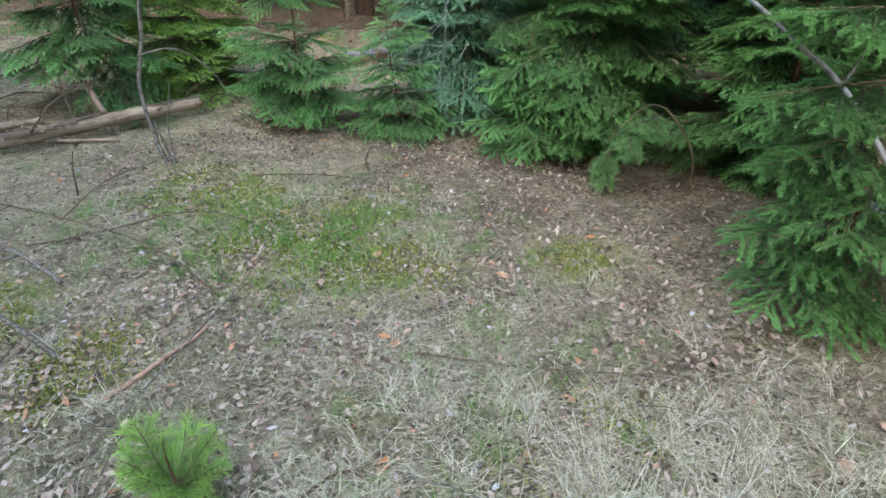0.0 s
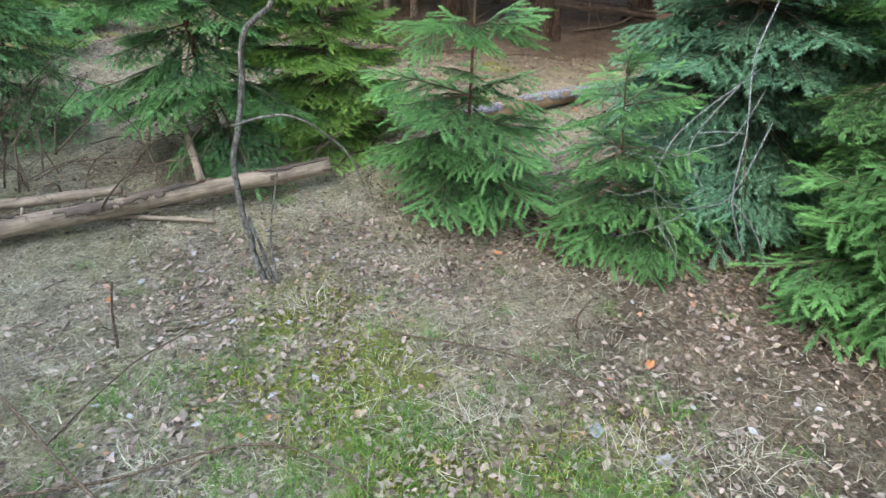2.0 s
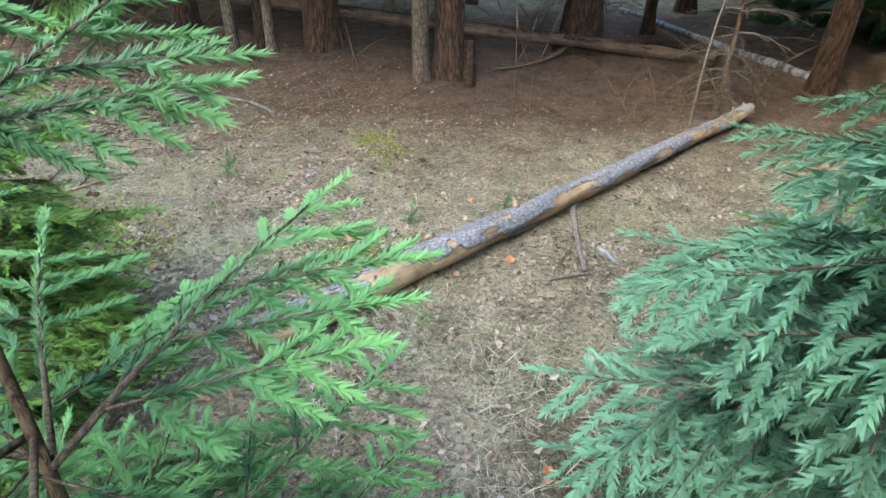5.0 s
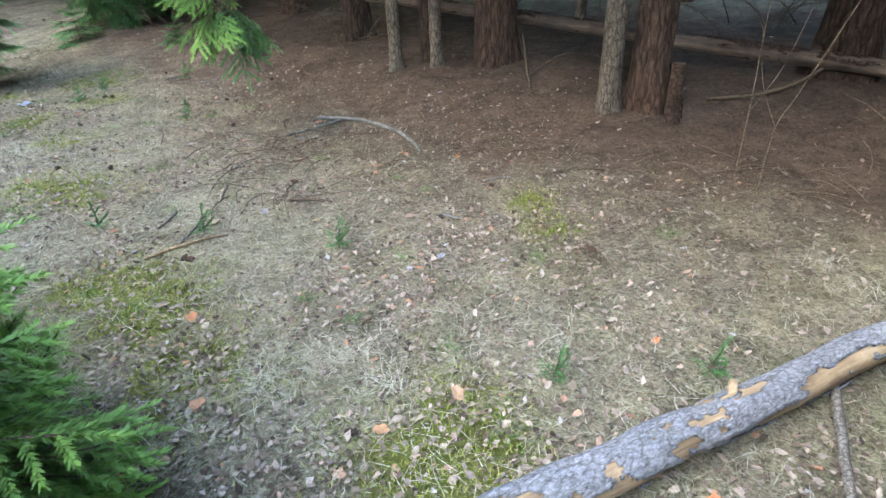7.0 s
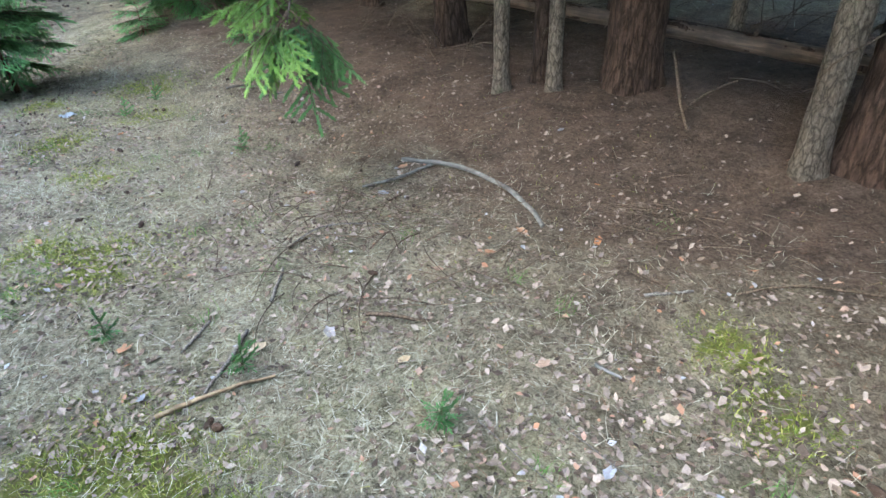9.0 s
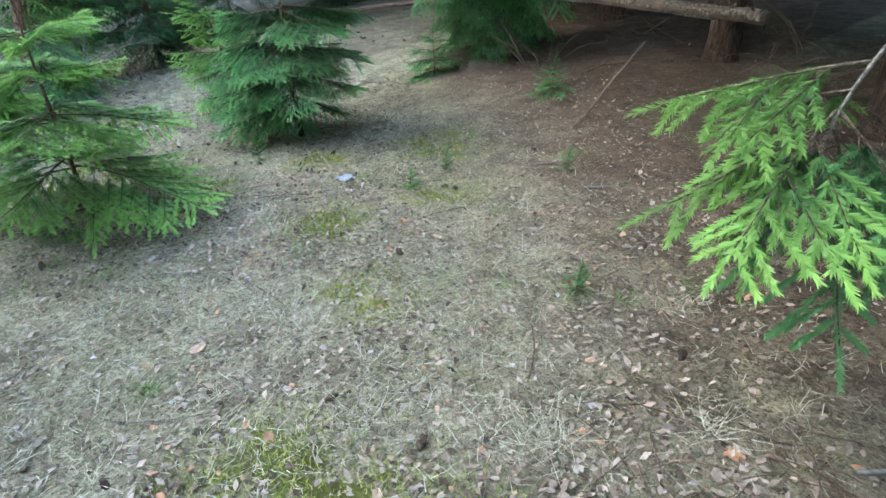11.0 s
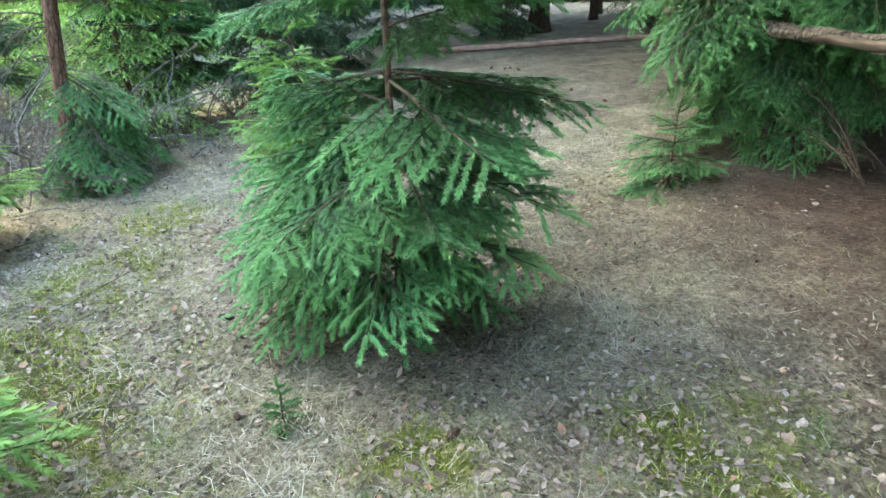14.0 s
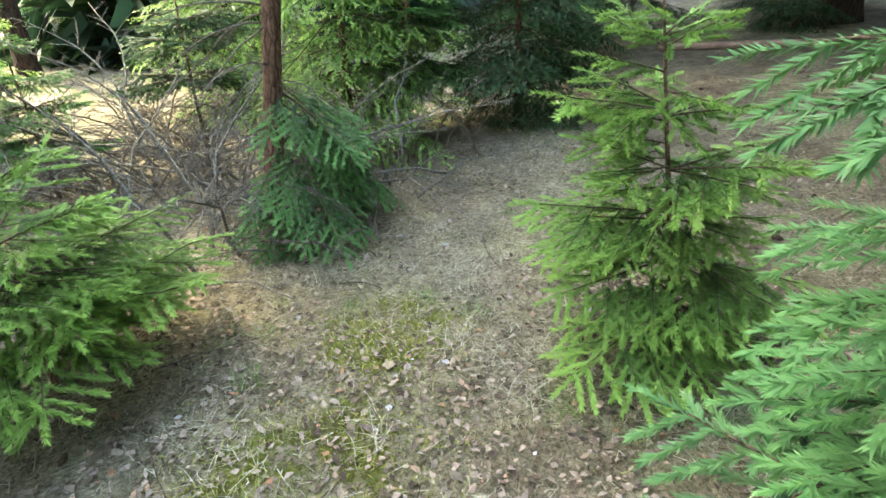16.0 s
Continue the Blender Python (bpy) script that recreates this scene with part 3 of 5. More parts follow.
# ---------------------------------------------------------------- the ground
MOSS_SPOTS = [(-1.14, 2.82, 0.42), (-0.72, 2.74, 0.3), (-1.45, 3.15, 0.35), (-1.9, 3.7, 0.4), (0.29, 2.76, 0.22), (-1.95, 2.0, 0.26), (-0.3, 1.2, 0.2), (0.1, 1.55, 0.18), (-2.2, 4.2, 0.25), (-0.9, 3.5, 0.25), (-2.6, 2.3, 0.3),
              (-2.87, 7.44, 0.3), (-1.78, 7.4, 0.3), (-3.35, 7.75, 0.3), (-3.75, 7.85, 0.26), (-1.95, 9.35, 0.14), (-1.76, 9.05, 0.16), (-4.9, 8.7, 0.3), (-5.2, 8.6, 0.3),
              (-7.53, 11.04, 0.36), (-6.69, 10.4, 0.22), (-6.84, 9.65, 0.24), (-7.96, 10.19, 0.22), (-8.8, 8.86, 0.55), (-9.3, 8.85, 0.4), (-9.9, 9.1, 0.36), (-10.6, 9.3, 0.3), (-6.0, 9.4, 0.22), (-8.0, 9.2, 0.3)]


def moss_at(x, y):
    x, y = np.asarray(x, float), np.asarray(y, float)
    v = np.zeros_like(x)
    for cx, cy, r in MOSS_SPOTS:
        v = np.maximum(v, np.clip(1.3 - np.hypot(x - cx, y - cy) / (1.5 * r), 0, 1) * 0.9)
    ragged = 0.5 + 0.5 * np.sin(7.3 * x + 2.1 * np.sin(5.1 * y)) * np.cos(6.7 * y + 1.9 * np.sin(4.3 * x))
    torn = 0.5 + 0.5 * np.sin(17.1 * x + 3.3 * np.sin(11.3 * y)) * np.cos(15.7 * y + 2.7 * np.sin(9.1 * x))
    return v * (0.25 + 0.55 * ragged + 0.4 * torn)


def needle_floor_and_shade(x, y):
    """Where the floor under old conifers is bare, brown needle litter; plus painted shade."""
    x, y = np.asarray(x, float), np.asarray(y, float)
    edge = np.where(x > -2.2, 8.9 + 0.1 * np.abs(x), 8.9 - 0.45 * (x + 2.2))
    edge = np.where(x < -9.0, 11.92 - 1.1 * (x + 9.0), edge)
    v = np.clip((y - edge) / 3.0 + 0.45, 0, 1)
    v = v * (1 - 0.5 * np.clip((y - 13.0) / 2.0, 0, 1) * (x > -6.5))
    v = np.maximum(v, np.clip((y - 5.5) / 2.5, 0, 0.2))
    # Grey-brown ground of the far clearing, darkened further to stand for its shade.
    v = np.maximum(v, 0.5 * np.clip((-x - 9.5) / 2.0, 0, 1) * np.clip((y - 10.2) / 1.0, 0, 1))
    # Dark patch painted on the ground for the shade beneath the young spruces.
    return np.maximum(v, np.clip(1.15 - np.hypot(x - 0.6, y - 4.9) / 2.6, 0, 0.62))


def leafy(x, y):
    """Where leaves have drifted together and where the pale grass lies bare."""
    w = np.sin(2.3 * x + 1.3 * np.sin(1.9 * y)) + np.sin(2.9 * y + 1.7 * np.sin(2.2 * x + 0.5)) + 0.8 * np.sin(5.1 * x - 3.7 * y + 1.1) + 0.6 * np.sin(4.3 * x + 6.1 * y)
    return 1 / (1 + np.exp(-1.9 * w))


def spaced(lo, hi, step, far):
    core = np.arange(lo, hi + 1e-6, step)
    tail, d, p = [], step, 0.0
    while p < far:
        d *= 1.28
        p += d
        tail.append(p)
    tail = np.array(tail)
    return np.concatenate([lo - tail[::-1], core, hi + tail])


def build_ground():
    xs, ys = spaced(-14, 3, 0.07, 400), spaced(-0.6, 15, 0.07, 400)
    X, Y = np.meshgrid(xs, ys)
    near = np.clip(1 - np.maximum(np.abs(X + 5.5) - 9, np.abs(Y - 7) - 9) / 20, 0, 1)
    rng = np.random.default_rng(3)
    Z = plane_height(X, Y) + bumps(X, Y) * near + rng.normal(0, 0.004, X.shape) * near
    v = np.stack([X, Y, Z], axis=-1).reshape(-1, 3)
    nx, ny = len(xs), len(ys)
    i = (np.arange(ny - 1)[:, None] * nx + np.arange(nx - 1)[None, :]).reshape(-1)
    faces = np.stack([i, i + 1, i + nx + 1, i + nx], axis=1)
    me = mesh_from("ground", v, faces, [SOIL], None, True, [("needle_floor_and_shade", needle_floor_and_shade(v[:, 0], v[:, 1])), ("mossy", moss_at(v[:, 0], v[:, 1]))])
    return tagged(new("ground", me), "brown forest ground of matted straw, needles and moss", "ground", kind="structure")


build_ground()

# route of the trodden way, for spreading the litter
WAY = np.array([(-0.6, 0.2), (-1.1, 2.5), (-1.2, 4.5), (-1.1, 6.2), (-1.9, 7.3), (-3.2, 8.2), (-5.3, 9.0), (-7.0, 9.8), (-8.6, 9.5), (-11.5, 9.2)])


def way_distance(x, y):
    best = np.full(np.shape(x), 99.0)
    for (ax, ay), (bx, by) in zip(WAY[:-1], WAY[1:]):
        dx, dy = bx - ax, by - ay
        t = np.clip(((x - ax) * dx + (y - ay) * dy) / (dx * dx + dy * dy), 0, 1)
        best = np.minimum(best, np.hypot(x - ax - t * dx, y - ay - t * dy))
    return best


def scatter(n, rng, keep, box=(-15, 4, 0, 16)):
    """n places in the box, kept by the chance that keep(x, y) gives."""
    out = []
    while n > 0:
        x, y = rng.uniform(box[0], box[1], 4 * n + 100), rng.uniform(box[2], box[3], 4 * n + 100)
        ok = rng.random(len(x)) < keep(x, y)
        x, y = x[ok][:n], y[ok][:n]
        out.append(np.stack([x, y], 1))
        n -= len(x)
    return np.concatenate(out)


def stuff(name, verts, faces, mat, label, category):
    me = mesh_from(name, verts, faces, [mat])
    return tagged(new(name, me), label, category, kind="stuff")


def near_chance(x, y):
    d = way_distance(x, y)
    return np.clip(1.2 - d / 3.2, 0.035, 1)


def strips(pos, length, width, rng, rise, segs=3, curl=0.6, lift=0.004):
    """Thin curved blades lying on or rising from the ground."""
    n = len(pos)
    az = rng.uniform(0, 2 * np.pi, n)
    bend = rng.normal(0, curl, n)
    el = np.clip(rng.normal(rise[0], rise[1], n), -0.05, 1.5)
    V = np.zeros((n, segs + 1, 2, 3))
    p = np.stack([pos[:, 0], pos[:, 1], gh(pos[:, 0], pos[:, 1]) + lift * rng.random(n)], 1)
    for k in range(segs + 1):
        w = width * (1 - 0.85 * k / segs)
        side = np.stack([-np.sin(az), np.cos(az), np.zeros(n)], 1) * (w * 0.5)[:, None]
        V[:, k, 0], V[:, k, 1] = p - side, p + side
        step = (length / segs)[:, None] * np.stack([np.cos(az) * np.cos(el), np.sin(az) * np.cos(el), np.sin(el)], 1)
        p = p + step
        p[:, 2] = np.maximum(p[:, 2], gh(p[:, 0], p[:, 1]) + 0.002)
        az = az + bend / segs
        el = el - np.clip(el, 0, 1) * 0.5
    base = np.arange(n)[:, None] * (segs + 1) * 2
    faces = np.concatenate([np.stack([base[:, 0] + 2 * k, base[:, 0] + 2 * k + 1, base[:, 0] + 2 * k + 3, base[:, 0] + 2 * k + 2], 1) for k in range(segs)])
    return V.reshape(-1, 3), faces


def leaf_litter(pos, size, rng):
    """Small dead leaves: a pointed oval folded along its rib, curled and tilted."""
    n = len(pos)
    az, tx, ty = rng.uniform(0, 2 * np.pi, n), rng.normal(0, 0.32, n), rng.normal(0, 0.32, n)
    fold, curl = rng.uniform(-0.15, 0.4, n), rng.uniform(-0.35, 0.5, n)
    shape = np.array([(-0.5, 0), (-0.18, 0.3), (0.2, 0.27), (0.55, 0), (0.2, -0.27), (-0.18, -0.3), (0.0, 0.0)])
    V = np.zeros((n, 7, 3))
    ww = rng.uniform(0.75, 1.25, n)
    for k, (a, b) in enumerate(shape):
        lx = a * size * (1 + rng.normal(0, 0.08, n))
        ly = b * size * ww * (1 + rng.normal(0, 0.12, n))
        lz = np.abs(b) * size * fold + a * a * size * curl
        lz = lz + lx * tx + ly * ty
        V[:, k, 0] = pos[:, 0] + lx * np.cos(az) - ly * np.sin(az)
        V[:, k, 1] = pos[:, 1] + lx * np.sin(az) + ly * np.cos(az)
        V[:, k, 2] = lz
    V[:, :, 2] += (gh(pos[:, 0], pos[:, 1]) + 0.004 - np.minimum(V[:, :, 2].min(1), 0) * 0.7)[:, None]
    base = np.arange(n)[:, None] * 7
    faces = np.concatenate([base + np.array(f) for f in ((0, 1, 6), (1, 2, 6), (2, 3, 6), (3, 4, 6), (4, 5, 6), (5, 0, 6))])
    return V.reshape(-1, 3), faces


def crumbs(pos, size, rng):
    """Broken bits of leaf: two folded triangles each."""
    n = len(pos)
    az, fold, tilt = rng.uniform(0, 2 * np.pi, n), rng.uniform(-0.3, 0.6, n), rng.normal(0, 0.35, n)
    V = np.zeros((n, 4, 3))
    for k, (a, b) in enumerate(((-0.5, 0), (0.05, 0.38), (0.55, 0), (-0.05, -0.38))):
        lx, ly = a * size * rng.uniform(0.8, 1.2, n), b * size * rng.uniform(0.5, 1.3, n)
        V[:, k, 0] = pos[:, 0] + lx * np.cos(az) - ly * np.sin(az)
        V[:, k, 1] = pos[:, 1] + lx * np.sin(az) + ly * np.cos(az)
        V[:, k, 2] = np.abs(b) * size * fold + lx * tilt
    V[:, :, 2] += (gh(pos[:, 0], pos[:, 1]) + 0.006 - V[:, :, 2].min(1) * 0.8)[:, None]
    base = np.arange(n)[:, None] * 4
    return V.reshape(-1, 3), np.concatenate([base + np.array((0, 2, 1)), base + np.array((0, 3, 2))])


lit = np.random.default_rng(11)
N = 30000
pos = scatter(N, lit, lambda x, y: near_chance(x, y) * (0.3 + 1.2 * leafy(x, y)) * (0.45 + 0.3 * (y < 5.5) - 0.22 * (x < -8)) * (1 - 0.3 * needle_floor_and_shade(x, y) * (y > 6)))
stuff("leaf_litter", *leaf_litter(pos, lit.uniform(0.014, 0.04, N), lit), LEAF, "scattered dry brown and grey fallen leaves", "leaf litter")
N = 85000
pos = scatter(N, lit, lambda x, y: near_chance(x, y) * (0.3 + 1.2 * leafy(x, y)) * (1 - 0.6 * needle_floor_and_shade(x, y)) * np.where(y < 6, 1.0, 0.75))
stuff("leaf_crumbs", *crumbs(pos, lit.uniform(0.1, 1.0, N) ** 2 * 0.03 + 0.009, lit), LEAF, "crumbled bits of dry brown leaves", "leaf litter")
N = 110000
pos = scatter(N, lit, lambda x, y: near_chance(x, y) * (1 + 1.2 * (y < 2)) * (1 - 0.88 * needle_floor_and_shade(x, y)) * np.where(y < 5, 0.8, 0.9) * (1.45 - 1.25 * leafy(x, y)))
stuff("dry_grass", *strips(pos, lit.uniform(0.15, 1.0, N) ** 2 * 0.13 + 0.015, lit.uniform(0.0018, 0.0038, N), lit, (0.14, 0.22), segs=2, curl=1.3), STRAW, "matted pale dry grass lying on the ground", "dry grass")
N = 60000
pos = scatter(N, lit, lambda x, y: near_chance(x, y) * (0.3 + 0.7 * needle_floor_and_shade(x, y)))
stuff("needle_litter", *strips(pos, lit.uniform(0.02, 0.07, N), lit.uniform(0.002, 0.0042, N), lit, (0.03, 0.1), segs=1), DUFF, "brown litter of needles and twig bits", "needle litter")
N = 62000
pos = scatter(N, lit, lambda x, y: np.clip(moss_at(x, y) - 0.12, 0, 1) + 0.004 * (way_distance(x, y) < 3))
stuff("moss", *strips(pos, lit.uniform(0.012, 0.035, N), lit.uniform(0.002, 0.005, N), lit, (0.8, 0.4), segs=2), MOSS, "patches of yellow-green moss on the forest floor", "moss")
N = 13000
spots = scatter(130, lit, lambda x, y: near_chance(x, y) * (way_distance(x, y) < 3))
spots = np.concatenate([spots, np.stack([lit.normal(-1.7, 0.55, 150), lit.normal(3.35, 0.45, 150)], 1), np.stack([lit.normal(-0.9, 0.4, 90), lit.normal(3.1, 0.35, 90)], 1), np.stack([lit.normal(-0.1, 0.35, 25), lit.normal(1.9, 0.4, 25)], 1)])
pos = spots[lit.integers(0, len(spots), N)] + lit.normal(0, 0.035, (N, 2))
stuff("green_grass", *strips(pos, lit.uniform(0.03, 0.1, N), lit.uniform(0.0018, 0.0034, N), lit, (0.8, 0.35)), GRASS, "small tufts of fresh green grass", "grass")
N = 12000
spots = np.concatenate([np.stack([lit.normal(0.35, 0.3, 40), lit.normal(1.35, 0.25, 40)], 1), np.stack([lit.normal(-0.4, 0.4, 20), lit.normal(1.3, 0.25, 20)], 1), scatter(120, lit, lambda x, y: near_chance(x, y) * (1 - 0.9 * needle_floor_and_shade(x, y)) * (way_distance(x, y) < 2.5))])
pos = spots[lit.integers(0, len(spots), N)] + lit.normal(0, 0.05, (N, 2))
stuff("dry_grass_tufts", *strips(pos, lit.uniform(0.06, 0.2, N), lit.uniform(0.0018, 0.0036, N), lit, (0.45, 0.3), segs=3, curl=0.9), STRAW, "bleached tufts of long dry grass", "dry grass")

# ---------------------------------------------------------------- old trees


def old_trunk_mesh(height, radius, seed, mat, lean=(0, 0), furrow=0.06):
    """A tall bole with a root flare, furrowed bark and a slow taper."""
    rng = np.random.default_rng(seed)
    rings, sides = 46, 22
    hs = np.concatenate([np.linspace(-0.06, 0.5, 14), np.linspace(0.56, 3.0, 22), np.linspace(3.4, height, 10)])
    a = np.arange(sides) * 2 * np.pi / sides
    lobes = rng.uniform(0, 6.28, 3)
    ridge = rng.normal(0, 1, (rings, sides))
    for _ in range(2):
        ridge = (ridge + np.roll(ridge, 1, 0) + np.roll(ridge, -1, 0)) / 2.2
    v = []
    for i, h in enumerate(hs):
        flare = 0.5 * math.exp(-max(h, 0) / (radius * 1.1))
        r = radius * (1 - 0.55 * max(h, 0) / height) * (1 + flare * (0.6 + 0.4 * np.cos(3 * a + lobes[0])) + furrow * 0.55 * ridge[i] + 0.03 * np.cos(2 * a + lobes[1]))
        v.append(np.stack([lean[0] * h + r * np.cos(a), lean[1] * h + r * np.sin(a), np.full(sides, h)], 1))
    v = np.concatenate(v)
    faces = [(i * sides + j, i * sides + (j + 1) % sides, (i + 1) * sides + (j + 1) % sides, (i + 1) * sides + j) for i in range(rings - 1) for j in range(sides)]
    faces.append(tuple((rings - 1) * sides + j for j in range(sides)))
    return mesh_from("trunk", v, faces, [mat], None, True)


def make_crown(name, height, radius, seed):
    """The high crown of an old conifer: drooping sprays round the stem, with gaps."""
    rng = np.random.default_rng(seed)
    b = Builder()
    tris, n = [], 800
    f = rng.random(n) ** 1.3
    az = rng.uniform(0, 2 * np.pi, n)
    rr = radius * (1 - f) ** 0.8 * np.sqrt(rng.uniform(0.03, 1, n)) + 0.1
    c = np.stack([rr * np.cos(az), rr * np.sin(az), f * height - 0.25 * rr], 1)
    for k in range(4):
        d = np.stack([np.cos(az + rng.normal(0, 0.6, n)), np.sin(az + rng.normal(0, 0.6, n)), rng.uniform(-0.7, 0.1, n)], 1)
        s = np.cross(d, rng.normal(0, 1, (n, 3)))
        s /= np.linalg.norm(s, axis=1)[:, None]
        ln, w = rng.uniform(0.3, 0.7, n)[:, None], rng.uniform(0.07, 0.16, n)[:, None]
        tris.append(np.stack([c - s * w, c + s * w, c + d * ln], 1))
    b.triangles(np.concatenate(tris), 0, rng.random(4 * n) * 0.4)
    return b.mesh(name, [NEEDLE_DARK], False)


CROWNS = [make_crown("crown", 6.5, 1.9, 31), make_crown("crown", 7.5, 1.6, 32)]
TRUNKS = {}


def old_tree(x, y, radius, seed, mat, label, crown=True, stubs=5, lean=(0, 0), height=11.0, group="old conifer trunks", crown_from=3.3, reach=1.65, turned=True, stretch=1.0, stub_mat=TWIG_WOOD):
    rng = np.random.default_rng(seed)
    tree = thing("conifer_tree", x, y, label, "tree", group, turn=rng.random() * 6.28 if turned else 0.0)
    key = (radius, mat.name, lean)
    if key not in TRUNKS:
        TRUNKS[key] = old_trunk_mesh(height, radius, seed, mat, lean)
    part("trunk", TRUNKS[key], tree)
    for i in range(stubs):
        h, a = rng.uniform(0.35, 2.6), rng.uniform(0, 360)
        me, sc = pick(DEAD, rng.uniform(0.2, 0.75), rng)
        foot = Vector((lean[0] * h + 0.85 * radius * math.cos(radians(a)), lean[1] * h + 0.85 * radius * math.sin(radians(a)), h))
        part("dead_branch", me, tree, Matrix.Translation(foot) @ Matrix.Rotation(radians(a), 4, "Z") @ Matrix.Rotation(radians(rng.uniform(-15, 25)), 4, "Y") @ Matrix.Scale(sc, 4), override=((0, stub_mat),))
    if crown:
        k = int(rng.integers(2))
        part("crown", CROWNS[k], tree, Matrix.Translation((0, 0, crown_from)) @ Matrix.Rotation(rng.random() * 6.28, 4, "Z") @ Matrix.Diagonal((reach, reach, stretch, 1)))
    return tree


def tall_conifer(x, y, seed, scale=1.9, reach=1.7, low=0.9):
    """A full-grown conifer added round the clearings to block light and close the view."""
    return old_tree(x, y, 0.18, seed, BARK_DARK, "tall dense conifer added to block light and close the view", stubs=0, height=14.0, group="surrounding forest", crown_from=low, reach=reach, stretch=scale)


B = "reddish-brown furrowed bark on an old conifer trunk"
D = "dark furrowed trunk of a conifer in the shaded wood"
G = "slim grey conifer trunk with dead branch stubs"
old_tree(-1.70, 11.02, 0.085, 1, BARK_GREY, "pale grey slim trunk beside a thicker brown one", stubs=3, crown=False)
old_tree(-1.41, 11.14, 0.15, 2, BARK, "thick brown trunk with a pale slim trunk beside it", stubs=6, reach=1.2)
old_tree(-2.95, 12.0, 0.2, 3, BARK, B, stubs=4)
slim = old_tree(-3.9, 11.66, 0.066, 4, BARK_GREY, "slim grey conifer trunk with one long hanging green branch", stubs=4, crown=False, turned=False)
limb = Builder()
limb_pts = smooth_line([(0.0, -0.05, 2.3), (-0.1, -0.8, 2.1), (-0.3, -1.45, 1.42), (-0.44, -1.76, 1.04), (-0.48, -1.84, 0.85)], 18)
limb.tube(limb_pts, np.linspace(0.012, 0.003, 18), 6)
limb = part("hanging_branch", limb.mesh("hanging_branch", [DEAD_TWIG]), slim)
for i, (k, az, pit, ln) in enumerate(((13, 215, -6, 0.4), (14, 160, -14, 0.3), (15, 260, -35, 0.4), (15, 20, -45, 0.45), (16, 220, -25, 0.4), (17, 330, -60, 0.5), (17, 200, -50, 0.35), (16, 90, -40, 0.35))):
    me, sc = pick(BOUGHS, ln, np.random.default_rng(i))
    part("bough", me, limb, Matrix.Translation(limb_pts[k]) @ Matrix.Rotation(radians(az), 4, "Z") @ Matrix.Rotation(radians(-pit), 4, "Y") @ Matrix.Scale(sc, 4), override=((1, NEEDLE_LIGHT if i in (0, 1, 2, 4, 6) else NEEDLE),))
old_tree(-3.65, 11.9, 0.07, 5, BARK_DARK, D, stubs=4, crown=False)
old_tree(-3.48, 11.72, 0.062, 6, BARK_GREY, G, stubs=4, crown=False)
old_tree(-4.95, 12.8, 0.16, 7, BARK_DARK, D)
old_tree(0.08, 12.05, 0.22, 8, BARK_DARK, D, stubs=3, reach=1.2)
old_tree(1.1, 13.0, 0.08, 9, BARK_DARK, D, crown=False)
old_tree(-6.9, 14.25, 0.14, 10, BARK_DARK, D)
old_tree(-7.0, 14.55, 0.12, 11, BARK_DARK, D, crown=False)
old_tree(-9.64, 16.2, 0.24, 12, BARK_DARK, D)
old_tree(-8.3, 16.7, 0.12, 13, BARK_DARK, D, stubs=7)
old_tree(-10.6, 19.3, 0.22, 14, BARK, B)
# Conifers added with wide crowns only to darken the far clearing's ground.
for x, y, k in ((-12.6, 17.4, 18), (-15.4, 18.2, 19), (-17.6, 16.4, 20)):
    old_tree(x, y, 0.18, k, BARK_DARK, "dark trunk of a wide-crowned conifer added to shade the clearing", stubs=3, crown_from=4.0, reach=2.4)
old_tree(-1.2, 15.2, 0.09, 15, BARK_DARK, D, crown=False)
old_tree(-4.6, 14.6, 0.1, 16, BARK_DARK, D)
old_tree(2.3, 10.9, 0.12, 17, BARK_DARK, D, reach=1.2)

wood = random.Random(5)
placed = [(-1.6, 11.1), (-2.97, 12.1), (-5.2, 13.1), (0.1, 12.5), (-6.9, 14.3), (-9.6, 16.2), (-8.3, 16.7), (-10.6, 19.3)]
while len(placed) < 78:
    x, y = wood.uniform(-22, 12), wood.uniform(13.2, 34)
    if x < -9.5 and y < 20 + 0.3 * (x + 9.5):
        continue
    if any(math.hypot(x - a, y - b) < 1.15 for a, b in placed):
        continue
    placed.append((x, y))
    r = wood.choice((0.07, 0.1, 0.14, 0.18))
    old_tree(x, y, r, 100 + len(placed), BARK_DARK if r > 0.08 else BARK_GREY, "conifer trunk standing deep in the shaded wood", crown=wood.random() < 0.25, stubs=3, reach=1.1, group="trunks deep in the wood")

rim = random.Random(21)
to_sun, along = (math.sin(radians(SUN_AZ)), math.cos(radians(SUN_AZ))), (math.cos(radians(SUN_AZ)), -math.sin(radians(SUN_AZ)))
# Unseen rows added on the sun's side to keep the clearings in shade.
for row in (0, 1):
    for k in range(30):
        u = -34.0 + 1.35 * k + 0.6 * row

        cx, cy = -5.0 + to_sun[0] * (12.5 + 2.2 * row), 6.0 + to_sun[1] * (12.5 + 2.2 * row)
        off = u - ((-5.0) * -along[0] + 6.0 * -along[1])
        if -19.6 < u < -11.4:
            continue
        tall_conifer(cx - along[0] * off + rim.uniform(-0.3, 0.3), cy - along[1] * off + rim.uniform(-0.3, 0.3), 700 + 30 * row + k, 2.25)
